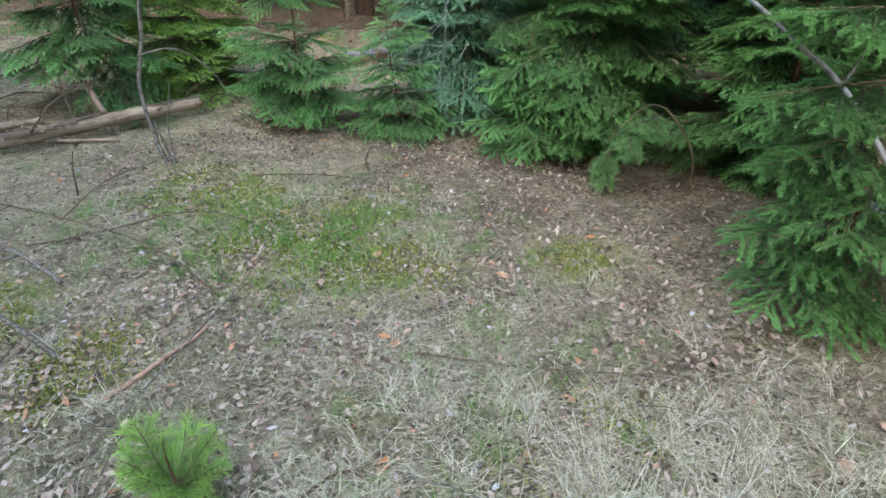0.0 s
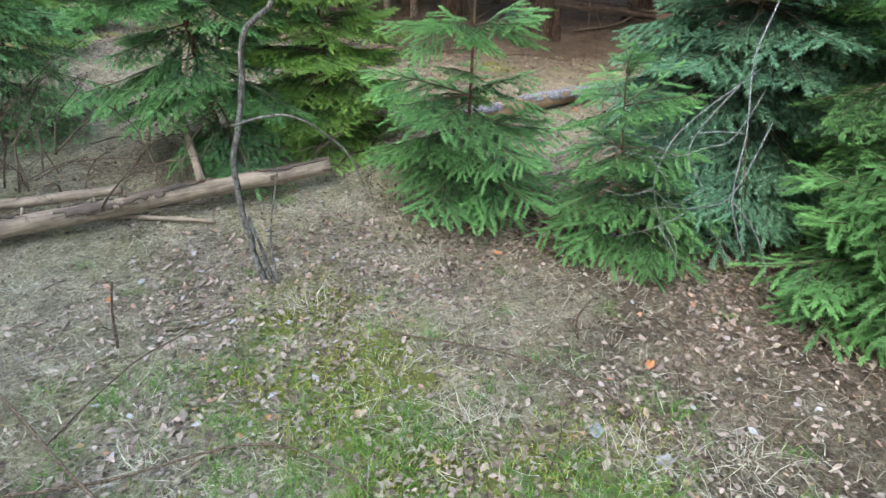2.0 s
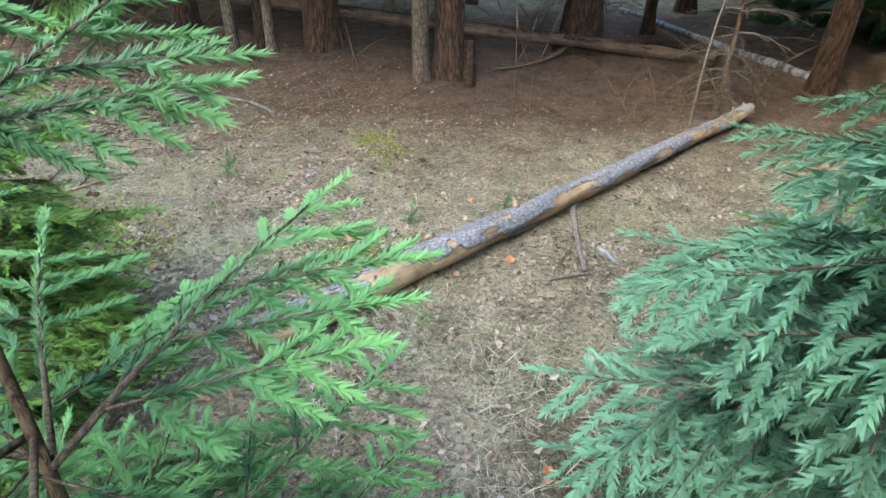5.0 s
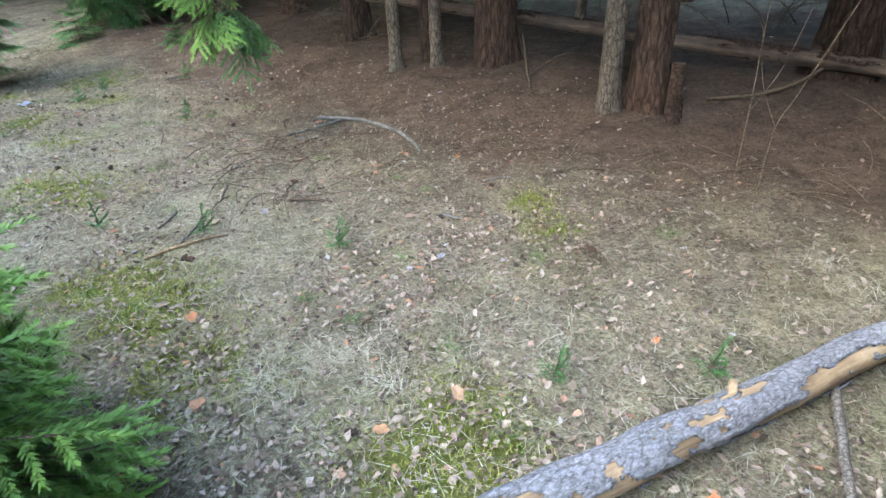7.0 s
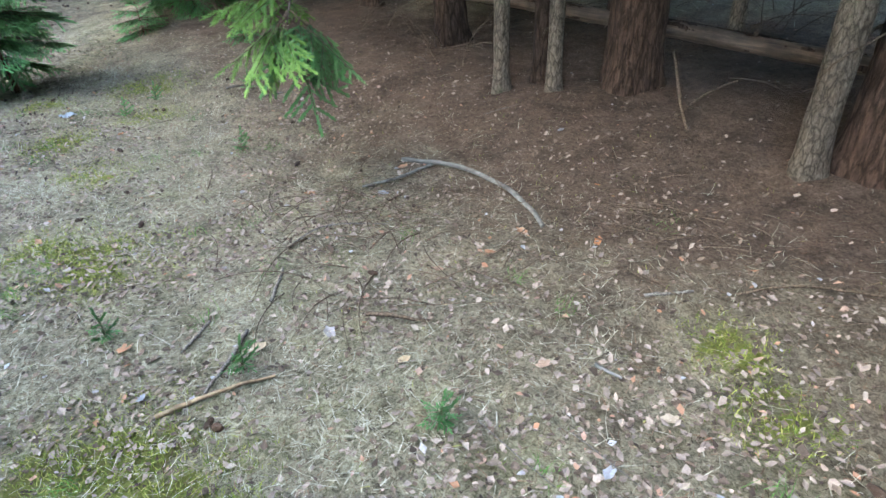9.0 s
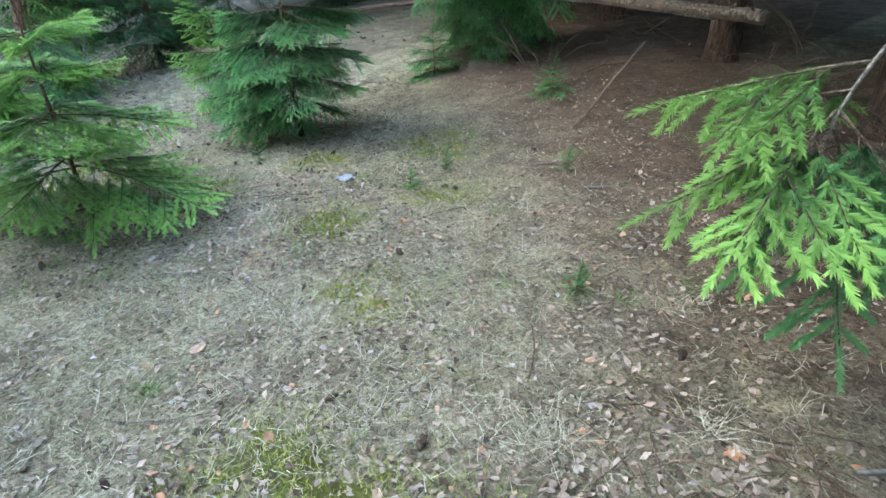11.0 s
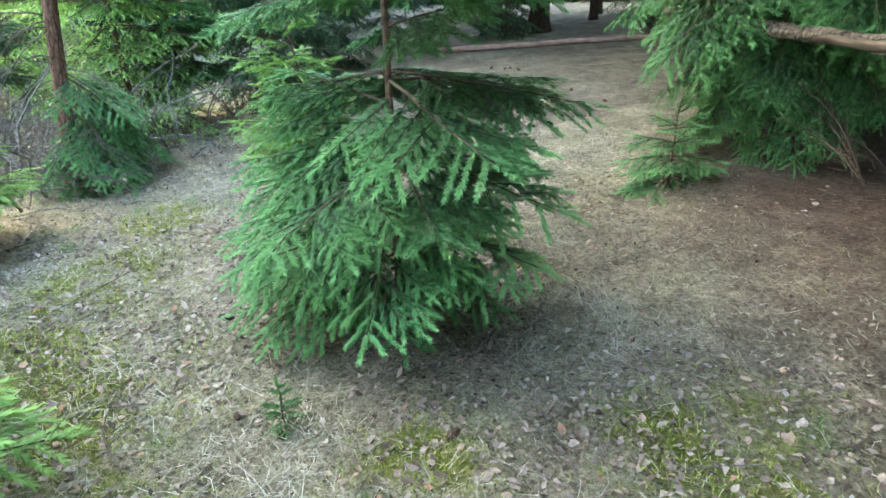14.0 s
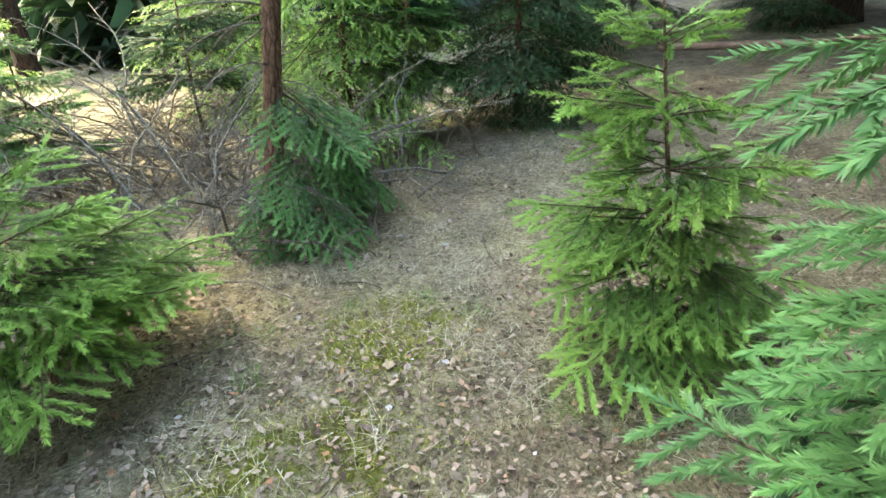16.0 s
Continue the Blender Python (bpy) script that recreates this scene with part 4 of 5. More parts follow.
# Unseen high crowns added in the gap, so sun reaches only small patches.
for k, (u, bare_to) in enumerate(((-18.8, 9.3), (-16.6, 9.4), (-14.5, 9.9), (-12.0, 11.0))):
    off = u + 7.73
    old_tree(-13.36 - along[0] * off, -3.29 - along[1] * off, 0.18, 760 + k, BARK_DARK, "unseen tall conifer added so its high crown cuts the sun", stubs=0, height=14.0, group="surrounding forest", crown_from=bare_to, reach=1.25, stretch=1.0)
# More unseen conifers added on the right to cut low sky light.
for x, y in [(6 + rim.uniform(0, 3), -7 + 1.7 * k) for k in range(13)]:
    tall_conifer(x, y, int(800 + 10 * x + y))
# Far conifers added to cover the horizon and darken the backdrop.
for k in range(34):
    tall_conifer(-46 - rim.uniform(0, 6), -26 + 2.0 * k, 960 + k, 1.0, 2.4, 0.1)

# Conifers added mostly out of view to throw canopy shade on this side.
for k in range(9):
    old_tree(5.3 + rim.uniform(0, 1.6), 1.5 + 1.25 * k, 0.18, 930 + k, BARK_DARK, "tall conifer added to shade the clearing's edge", stubs=3, height=14.0, group="surrounding forest", crown_from=3.0, reach=1.9, stretch=1.4)
# Far row added to close off the bright ground beyond the wood.
for k in range(16):
    tall_conifer(-24 - 1.1 * k + rim.uniform(-1, 1), 34 - 1.5 * k + rim.uniform(-1, 1), 1000 + k, 1.0, 2.2, 0.1)
# Deep conifers added to darken the far floor and close the background.
for k in range(26):
    old_tree(-22 + 1.5 * k + rim.uniform(-0.5, 0.5), 25 + rim.uniform(0, 9), 0.18, 900 + k, BARK_DARK, "tall conifer added deep in the wood to shade its floor", stubs=0, height=14.0, group="surrounding forest", crown_from=1.6, reach=1.7, stretch=1.8)

# ---------------------------------------------------------------- young spruces by the first clearing
spruce(-1.63, 5.42, 1.55, 0.6, "bushy young green spruce beside the trodden way", 21, tiers=(
    (0.27, 0.46, 6, -8), (0.36, 0.56, 6, -5), (0.47, 0.3, 5, 0), (0.52, 0.6, 6, -2), (0.62, 0.28, 4, 10), (0.7, 0.6, 7, 6), (0.8, 0.24, 4, 20), (1.0, 0.18, 3, 25), (1.06, 0.5, 6, 17), (1.3, 0.12, 3, 35), (1.42, 0.3, 5, 35)), skip=((5, 38, 0.56),))
spruce(-0.72, 5.12, 0.95, 0.5, "small dense green spruce sapling", 22, NEEDLE, lean=(-0.1, 0.0), tiers=(
    (0.12, 0.42, 6, -8), (0.22, 0.46, 6, -2), (0.36, 0.44, 6, 4), (0.46, 0.2, 4, 15), (0.55, 0.4, 6, 10), (0.7, 0.16, 3, 25), (0.78, 0.3, 5, 28), (0.93, 0.17, 4, 50)), skip=((180, 34, 0.5),))
spruce(-0.1, 5.75, 2.6, 1.0, "dull blue-green spruce with drooping boughs", 23, NEEDLE_BLUE, per=9, droop=18, power=0.75, whorl=0.17, library=MID)
spruce(0.3, 4.62, 0.95, 0.58, "low bright green spruce before taller ones", 35, NEEDLE, per=6, whorl=0.13)
spruce(0.85, 4.95, 2.8, 1.2, "dense dark green young spruce with drooping boughs", 24, NEEDLE_MID, per=8, droop=10, low=0.11, power=0.7, whorl=0.17, library=MID)
edge = spruce(1.34, 2.35, 2.6, 0.72, "sparse young spruce with a bare lower stem", 25, NEEDLE_MID, skip=((270, 75, 0.8),), radius=0.03, tiers=(
    (0.28, 0.4, 3, -12), (0.45, 0.5, 4, -10), (0.74, 0.52, 5, -4), (1.02, 0.6, 7, 0), (1.25, 0.62, 7, 4), (1.5, 0.6, 7, 8), (1.8, 0.5, 6, 15), (2.1, 0.4, 6, 22), (2.4, 0.25, 5, 35)))
lb = np.random.default_rng(64)
for h, az, pit, ln in ((0.22, 238, -8, 0.5), (0.32, 212, -8, 0.62), (0.46, 192, -5, 0.56), (0.6, 228, 0, 0.6), (0.74, 182, 0, 0.5), (0.85, 205, 4, 0.55)):
    me, sc = pick(BOUGHS, ln, lb)
    part("bough", me, edge, Matrix.Translation((0, 0, h)) @ Matrix.Rotation(radians(az), 4, "Z") @ Matrix.Rotation(radians(-pit), 4, "Y") @ Matrix.Scale(sc, 4), override=((1, NEEDLE_MID),))
spruce(2.0, 4.0, 2.8, 1.0, "green spruce behind a dead birch stem", 26, per=8, whorl=0.18, needles=NEEDLE, library=MID)
spruce(1.75, 6.1, 3.2, 1.1, "tall green spruce at the edge of the wood", 27, NEEDLE_BLUE, library=COARSE, whorl=0.2)
spruce(0.62, 6.6, 2.2, 0.9, "dull green spruce behind smaller ones", 37, NEEDLE_MID, per=8, whorl=0.2, library=MID)
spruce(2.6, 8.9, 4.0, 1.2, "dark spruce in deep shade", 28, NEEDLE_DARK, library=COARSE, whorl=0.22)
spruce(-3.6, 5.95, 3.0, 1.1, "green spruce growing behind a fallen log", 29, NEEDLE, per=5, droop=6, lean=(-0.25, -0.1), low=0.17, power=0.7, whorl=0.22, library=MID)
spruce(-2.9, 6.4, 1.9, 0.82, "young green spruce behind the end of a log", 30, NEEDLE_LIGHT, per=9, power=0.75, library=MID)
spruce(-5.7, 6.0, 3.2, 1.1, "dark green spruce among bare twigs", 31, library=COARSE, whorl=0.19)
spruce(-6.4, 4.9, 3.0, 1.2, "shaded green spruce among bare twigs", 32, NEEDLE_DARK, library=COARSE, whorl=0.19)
pine_seedling(-1.33, 1.33, 0.27, 71, "fluffy bright green pine seedling in the leaf litter")
for i, (x, y, h) in enumerate([(-4.33, 8.29, 0.07), (-3.62, 8.4, 0.08), (-2.79, 8.5, 0.09), (-5.3, 10.1, 0.08), (-1.5, 7.87, 0.06), (-0.95, 8.1, 0.07), (-6.34, 11.23, 0.09), (-7.05, 10.73, 0.07), (-8.29, 9.8, 0.13), (-6.9, 10.3, 0.06)]):
    spruce(x, y, h, 0.15 * h, "tiny dark green conifer seedling in the litter", 80 + i, NEEDLE_MID, per=4, whorl=0.045, group="seedlings", radius=0.002)
pine_seedling(-3.2, 6.98, 0.72, 72, "bright green pine sapling at the edge of the clearing", 3)

# ---------------------------------------------------------------- young spruces by the second clearing
lone = spruce(-8.72, 10.38, 2.2, 0.84, "bushy green young spruce standing alone in the clearing", 41, skip=((-58, 26, 0.9), (-95, 40, 0.9)), tiers=(
    (0.34, 0.42, 5, -16), (0.58, 0.6, 6, -10), (0.8, 0.64, 7, -6), (0.92, 0.36, 5, 5), (1.1, 0.72, 7, -2), (1.26, 0.38, 5, 10), (1.45, 0.7, 8, 5), (1.6, 0.3, 3, 15), (1.75, 0.62, 6, 12), (1.97, 0.42, 5, 22), (2.12, 0.2, 4, 40)))
lb = np.random.default_rng(63)
for h, az, pit, ln in ((0.32, 205, -6, 0.85), (0.45, 232, -2, 0.78), (0.5, 178, 0, 0.85), (0.62, 212, 3, 0.8), (0.75, 190, 6, 0.75), (0.85, 240, 2, 0.55), (0.98, 205, 10, 0.62), (0.3, 252, -8, 0.7)):
    me, sc = pick(BOUGHS, ln, lb)
    part("bough", me, lone, Matrix.Translation((0, 0, h)) @ Matrix.Rotation(radians(az), 4, "Z") @ Matrix.Rotation(radians(-pit), 4, "Y") @ Matrix.Rotation(radians(lb.uniform(-12, 12)), 4, "X") @ Matrix.Scale(sc, 4))
spruce(-8.1, 8.55, 1.6, 1.22, "yellow-green young spruce lit by the sun", 42, NEEDLE_LIGHT, per=6, whorl=0.26, power=0.7, skip=((88, 30, 0.6),), library=MID)
spruce(-10.45, 8.05, 0.92, 0.85, "yellow-green small spruce lit by the sun", 43, NEEDLE_LIGHT, per=8, power=0.6, whorl=0.15, low=0.34, inner=2)
spruce(-10.4, 10.46, 1.42, 0.6, "small light green spruce beside the path", 44, NEEDLE_LIGHT, per=6, power=0.75, low=0.14, whorl=0.19, lean=(0, -0.2), inner=3)
spruce(-9.6, 13.5, 5.0, 1.75, "large spruce with heavy drooping low boughs", 45, NEEDLE_MID, library=BIG, tiers=(
    (0.5, 0.8, 6, -20), (0.8, 0.95, 7, -30), (1.0, 1.05, 7, -34), (1.25, 1.2, 7, -34), (1.55, 1.45, 8, -33), (1.9, 1.5, 8, -30), (2.4, 1.5, 8, -26), (3.0, 1.25, 7, -15), (3.7, 0.9, 6, -5), (4.4, 0.6, 5, 10)))
spruce(-9.45, 12.5, 0.5, 0.4, "low green spruce seedling beneath a larger spruce", 53, NEEDLE, per=6, whorl=0.12, group="seedlings")
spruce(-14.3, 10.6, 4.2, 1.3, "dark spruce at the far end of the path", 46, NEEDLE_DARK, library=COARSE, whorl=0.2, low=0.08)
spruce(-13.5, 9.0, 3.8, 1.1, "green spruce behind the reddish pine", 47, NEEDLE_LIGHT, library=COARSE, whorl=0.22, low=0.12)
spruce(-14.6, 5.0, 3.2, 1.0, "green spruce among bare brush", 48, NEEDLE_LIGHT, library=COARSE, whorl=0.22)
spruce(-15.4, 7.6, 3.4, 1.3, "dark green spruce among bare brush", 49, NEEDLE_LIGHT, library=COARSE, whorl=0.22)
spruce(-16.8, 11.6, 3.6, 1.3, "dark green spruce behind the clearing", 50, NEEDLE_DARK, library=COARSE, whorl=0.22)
spruce(-13.1, 7.9, 1.7, 0.8, "dark half-dead spruce tangled in bare brush", 54, NEEDLE_DARK, library=MID, per=6, whorl=0.2, dead_low=0.35)
spruce(-12.7, 6.9, 1.3, 0.7, "dark small spruce tangled in bare brush", 55, NEEDLE_MID, library=MID, per=6, whorl=0.18, dead_low=0.3)
spruce(-13.9, 9.5, 2.6, 0.9, "dark green spruce behind the reddish pine", 56, NEEDLE_MID, library=MID, per=6, whorl=0.22, dead_low=0.2)
spruce(-7.55, 12.45, 0.28, 0.17, "tiny green spruce seedling on needle litter", 52, NEEDLE_MID, per=6, whorl=0.06, group="seedlings")
pine = old_tree(-11.85, 8.62, 0.058, 61, BARK_RED, "slim reddish pine stem with dead hanging twigs", stubs=22, height=7.0, crown=False, lean=(0.0, 0.16), turned=False, stub_mat=DEAD_TWIG)
pr = np.random.default_rng(62)
for k in range(6):
    a, h = pr.uniform(20, 150), pr.uniform(0.45, 1.0)
    me, sc = pick(MID, pr.uniform(0.6, 1.0), pr)
    part("hanging_bough", me, pine, Matrix.Translation((0, 0.16 * h, h)) @ Matrix.Rotation(radians(a), 4, "Z") @ Matrix.Rotation(radians(pr.uniform(15, 45)), 4, "Y") @ Matrix.Scale(sc, 4), override=((1, NEEDLE_MID),))
back = random.Random(9)
for i in range(16):
    for _ in range(200):
        x, y = back.uniform(-30, -13), back.uniform(-4, 12)
        if math.hypot(x + 14.3, y - 10.6) > 1.5 and not (y > 10.5 and x > -19):
            break
    spruce(x, y, back.uniform(1.8, 4.5), back.uniform(0.8, 1.3), "green spruce in the thicket beyond the clearing", 300 + i, back.choice((NEEDLE, NEEDLE_LIGHT, NEEDLE_LIGHT)), library=COARSE, whorl=0.34, per=5, group="thicket spruces")
for i in range(14):
    x, y = back.uniform(-12, -6.5), back.uniform(-3, 4.5)
    spruce(x, y, back.uniform(1.8, 4.0), back.uniform(0.8, 1.2), "green spruce in the thicket beyond the clearing", 360 + i, back.choice((NEEDLE, NEEDLE_DARK)), library=COARSE, whorl=0.34, per=5, group="thicket spruces")
for i in range(12):
    x, y = back.uniform(3.2, 9), back.uniform(1, 10)
    spruce(x, y, back.uniform(2.4, 4.5), back.uniform(0.9, 1.3), "green spruce at the shaded edge of the wood", 380 + i, back.choice((NEEDLE_DARK, NEEDLE_BLUE)), library=COARSE, whorl=0.34, per=5, group="thicket spruces")


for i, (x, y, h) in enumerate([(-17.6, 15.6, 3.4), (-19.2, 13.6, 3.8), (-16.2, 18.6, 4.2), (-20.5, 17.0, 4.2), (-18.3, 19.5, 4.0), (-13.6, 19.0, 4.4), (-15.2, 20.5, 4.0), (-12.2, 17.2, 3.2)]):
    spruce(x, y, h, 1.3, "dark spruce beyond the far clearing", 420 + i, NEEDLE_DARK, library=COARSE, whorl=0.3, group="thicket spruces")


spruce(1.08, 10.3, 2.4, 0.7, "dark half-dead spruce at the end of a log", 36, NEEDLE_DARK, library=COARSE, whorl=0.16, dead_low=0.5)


def brush(x, y, seed, n=14, reach=0.8, label="bare dead brush of thin grey twigs", wood_mat=DEAD_TWIG):
    """A tangle of dead boughs lying and standing on the ground."""
    rng = np.random.default_rng(seed)
    ob = thing("dead_brush", x, y, label, "brush", "dead brush")
    for _ in range(n):
        me, sc = pick(DEAD, rng.uniform(0.45, 1.0) * reach, rng)
        m = Matrix.Translation((rng.normal(0, 0.25), rng.normal(0, 0.25), rng.uniform(0.0, 0.15))) @ Matrix.Rotation(rng.uniform(0, 6.28), 4, "Z") @ Matrix.Rotation(radians(-rng.uniform(10, 75)), 4, "Y")
        part("dead_branch", me, ob, m @ Matrix.Scale(sc, 4), override=((0, wood_mat),))
    return ob


for i, (x, y, n, r) in enumerate([(-12.2, 8.0, 26, 0.9), (-12.5, 8.9, 26, 0.9), (-11.6, 8.95, 16, 0.6), (-12.9, 7.4, 26, 1.0), (-13.6, 8.2, 26, 1.1), (-12.9, 9.7, 18, 0.8), (-12.6, 6.8, 20, 1.0), (-13.0, 6.0, 24, 1.1), (-14.0, 5.6, 22, 1.1), (-13.8, 7.4, 24, 1.2), (-13.2, 7.9, 22, 1.1), (-14.4, 6.8, 14, 1.1), (-11.4, 8.1, 8, 0.6),
                                  (-4.2, 5.2, 14, 0.9), (-4.9, 5.0, 14, 1.0), (-5.4, 5.6, 12, 1.0), (-3.5, 5.3, 10, 0.7), (-2.5, 5.75, 9, 0.5), (-5.6, 4.2, 12, 1.0), (0.55, 9.95, 10, 0.8), (1.3, 10.3, 12, 0.9), (-3.0, 2.6, 6, 0.5), (-4.6, 12.3, 8, 0.7), (-5.9, 13.2, 8, 0.8)]):
    brush(x, y, 500 + i, n, r, wood_mat=TWIG_WOOD if y > 9.5 or x > -6 else DEAD_TWIG)

for i, (x, y, n, r) in enumerate([(-0.4, 13.4, 12, 0.9), (0.9, 14.4, 12, 1.0), (-2.2, 13.8, 12, 0.9), (-3.4, 14.6, 12, 1.0), (0.4, 15.8, 14, 1.1), (-1.3, 16.6, 14, 1.1), (-7.2, 15.4, 12, 0.9), (-6.1, 14.2, 10, 0.8), (-8.4, 15.0, 12, 0.9), (-8.6, 13.3, 14, 0.8), (-9.9, 14.6, 12, 0.9), (-5.5, 15.6, 12, 1.0)]):
    brush(x, y, 570 + i, n, r, "dark dead boughs lying on the floor of the wood", TWIG_WOOD)
for i, (x, y, n, r) in enumerate([(-11.75, 8.35, 16, 1.5), (-12.3, 9.2, 16, 1.5), (-12.6, 7.9, 18, 1.7), (-11.9, 7.5, 14, 1.4)]):
    brush(x, y, 540 + i, n, r, "bleached dead boughs tangled beneath a slim pine", BLEACHED)

# ---------------------------------------------------------------- fallen timber


def fallen(name, label, a, b, r0, r1, wood_mat, bark_mat=None, cover=0.5, seed=1, sag=0.0, knots=4, sides=14):
    """A fallen stem from a to b (centre line): wood with knots, and a shell of bark where it still clings."""
    rng = np.random.default_rng(seed)
    a, b = Vector(a), Vector(b)
    length = (b - a).length
    ob = new(name)
    ob.matrix_basis = Matrix.Translation(a) @ (b - a).to_track_quat("X", "Z").to_matrix().to_4x4()
    tagged(ob, label, "fallen log")
    n = max(12, int(length / 0.05))
    s = np.linspace(0, 1, n)
    wob = np.cumsum(rng.normal(0, 1, (n, 2)), 0)
    wob -= wob[0] + (wob[-1] - wob[0]) * s[:, None]
    wob *= 0.012 / (np.abs(wob).max() + 1e-6) * min(1.5, length / 2)
    pts = np.stack([s * length, wob[:, 0], wob[:, 1] - sag * np.sin(np.pi * s)], 1)
    rad = (r0 + (r1 - r0) * s) * (1 + 0.05 * np.sin(s * 21 + seed) * rng.random(n))
    w = Builder()
    w.tube(pts, rad, sides, 0, True, 0.035, rng)
    for _ in range(knots):
        i = int(rng.integers(2, n - 2))
        ang = rng.uniform(0.2, 2.9)
        d = np.array([0.35, math.cos(ang), math.sin(ang)])
        base = pts[i] + d * rad[i] * 0.6
        w.tube([base, base + d * rad[i] * rng.uniform(0.6, 1.3)], [rad[i] * 0.32, rad[i] * 0.2], 7, 0, True, 0.1, rng)
    part("stem", w.mesh("stem", [wood_mat]), ob)
    if bark_mat:
        m = 44
        nn = min(360, max(60, int(length / 0.011)))
        ss = np.linspace(0.0, 1.0, nn)
        field = rng.normal(0, 1, (nn, m))
        for _ in range(50):
            field = (field + np.roll(field, 1, 0) + np.roll(field, -1, 0)) / 2.2
        for _ in range(10):
            field = (field + np.roll(field, 1, 0) + np.roll(field, -1, 0) + np.roll(field, 1, 1) + np.roll(field, -1, 1)) / 3.0
        ang = np.arange(m) * 2 * np.pi / m
        top = np.sin(ang)[None, :]
        rag = rng.normal(0, 1, (nn, m))
        for _ in range(3):
            rag = (rag + np.roll(rag, 1, 0) + np.roll(rag, -1, 0) + np.roll(rag, 1, 1)) / 2.2
        rag = rag / (rag.std() + 1e-6)
        score = field / (field.std() + 1e-6) + 0.45 * rag + 1.1 * top + 1.0 * np.cos(ang)[None, :] + (cover - 0.5) * 4
        c = np.stack([np.interp(ss, s, pts[:, k]) for k in range(3)], 1)
        rr = np.interp(ss, s, rad)[:, None] * 1.02 + 0.004 + 0.003 * field / (field.std() + 1e-6)
        ring = np.zeros((nn, m, 3))
        ring[:, :, 0] = c[:, 0][:, None]
        ring[:, :, 1] = c[:, 1][:, None] + rr * np.cos(ang)[None, :]
        ring[:, :, 2] = c[:, 2][:, None] + rr * np.sin(ang)[None, :]
        faces = [(i * m + j, (i + 1) * m + j, (i + 1) * m + (j + 1) % m, i * m + (j + 1) % m) for i in range(nn - 1) for j in range(m) if score[i, j] > 0]
        me = mesh_from("bark", ring.reshape(-1, 3), faces, [bark_mat], None, True)
        ba = part("bark", me, ob, label="grey flaking bark")
        sol = ba.modifiers.new("thickness", "SOLIDIFY")
        sol.thickness, sol.offset = 0.006, 0.0
    return ob


def on(x, y, dz):
    return (x, y, float(gh(x, y)) + dz)


fallen("fallen_log", "fallen log with grey flaking bark over yellow wood", on(-1.98, 6.72, 0.075), on(1.25, 10.05, 0.09), 0.075, 0.05, LOG_WOOD, LOG_BARK, 0.5, 3, knots=8)
fallen("fallen_log", "weathered barkless log lying before young spruces", on(-4.75, 3.95, 0.075), on(-2.62, 5.62, 0.12), 0.062, 0.05, OLD_WOOD, DARK_WOOD, 0.2, 4, knots=5)
fallen("fallen_pole", "thin weathered pole resting along a fallen log", on(-4.5, 4.42, 0.17), on(-3.62, 4.86, 0.2), 0.035, 0.028, OLD_WOOD, None, 0, 5, knots=2)
fallen("fallen_stick", "short weathered stick on the ground by a log", on(-3.78, 4.85, 0.03), on(-3.1, 4.93, 0.02), 0.018, 0.012, OLD_WOOD, None, 0, 6, knots=1)
fallen("fallen_pole", "pole with a broken end leaning over a log", on(-3.25, 5.1, 0.2), on(-3.75, 5.75, 0.45), 0.025, 0.02, OLD_WOOD, None, 0, 7, knots=2)
fallen("fallen_log", "long brown fallen trunk wedged behind standing trees", (-4.75, 12.75, 0.7), (1.45, 11.55, 0.2), 0.062, 0.07, DARK_WOOD, BARK_DARK, 0.25, 8, knots=7)
fallen("fallen_birch", "white-barked fallen birch stem in the shade", (0.95, 14.0, 0.4), (2.4, 10.9, 0.1), 0.035, 0.045, BIRCH, None, 0, 9, knots=2)
fallen("fallen_pole", "thin pinkish barkless pole across the far clearing", on(-16.8, 13.1, 0.05), on(-14.7, 17.0, 0.05), 0.05, 0.04, RED_WOOD, None, 0, 10, knots=2)
fallen("fallen_log", "brown dead trunk lying at chest height across the wood", (-10.3, 13.1, 1.12), (-5.6, 12.15, 0.95), 0.03, 0.042, DARK_WOOD, BARK_GREY, 0.6, 11, knots=8)
fallen("leaning_stick", "grey stick leaning against a tree", on(-6.785, 11.85, 0.0), (-6.75, 12.66, 0.66), 0.014, 0.01, DARK_WOOD, None, 0, 12, knots=1)
fallen("broken_stump", "mossy broken stump beside two trunks", on(-1.19, 10.9, -0.03), on(-1.2, 10.93, 0.42), 0.06, 0.045, DARK_WOOD, BARK_DARK, 0.6, 13, knots=1)
fallen("fallen_birch", "thin white birch stem lying behind a spruce", on(2.5, 4.3, 0.25), on(1.95, 2.4, 0.05), 0.03, 0.035, BIRCH, None, 0, 15, knots=1)


# ---------------------------------------------------------------- bare saplings, sticks and twigs
def branchy(name, label, category, lines, mat, group="", seed=1):
    """A thing of thin wood: a main line and side lines, each with its two radii; each line is a part."""
    rng = np.random.default_rng(seed)
    x, y, z = lines[0][0][0]
    ob = new(name)
    ob.matrix_basis = Matrix.Translation((x, y, z))
    tagged(ob, label, category, group)
    for i, (pts, r0, r1) in enumerate(lines):
        b = Builder()
        p = smooth_line(np.asarray(pts) - np.array((x, y, z)), 4 * len(pts) + 2, rng, r0 * 0.18)
        b.tube(p, np.linspace(r0, r1, len(p)), 7, 0, True, 0.1, rng)
        part("stem" if i == 0 else "side_branch", b.mesh("stem" if i == 0 else "side_branch", [mat]), ob)
    return ob


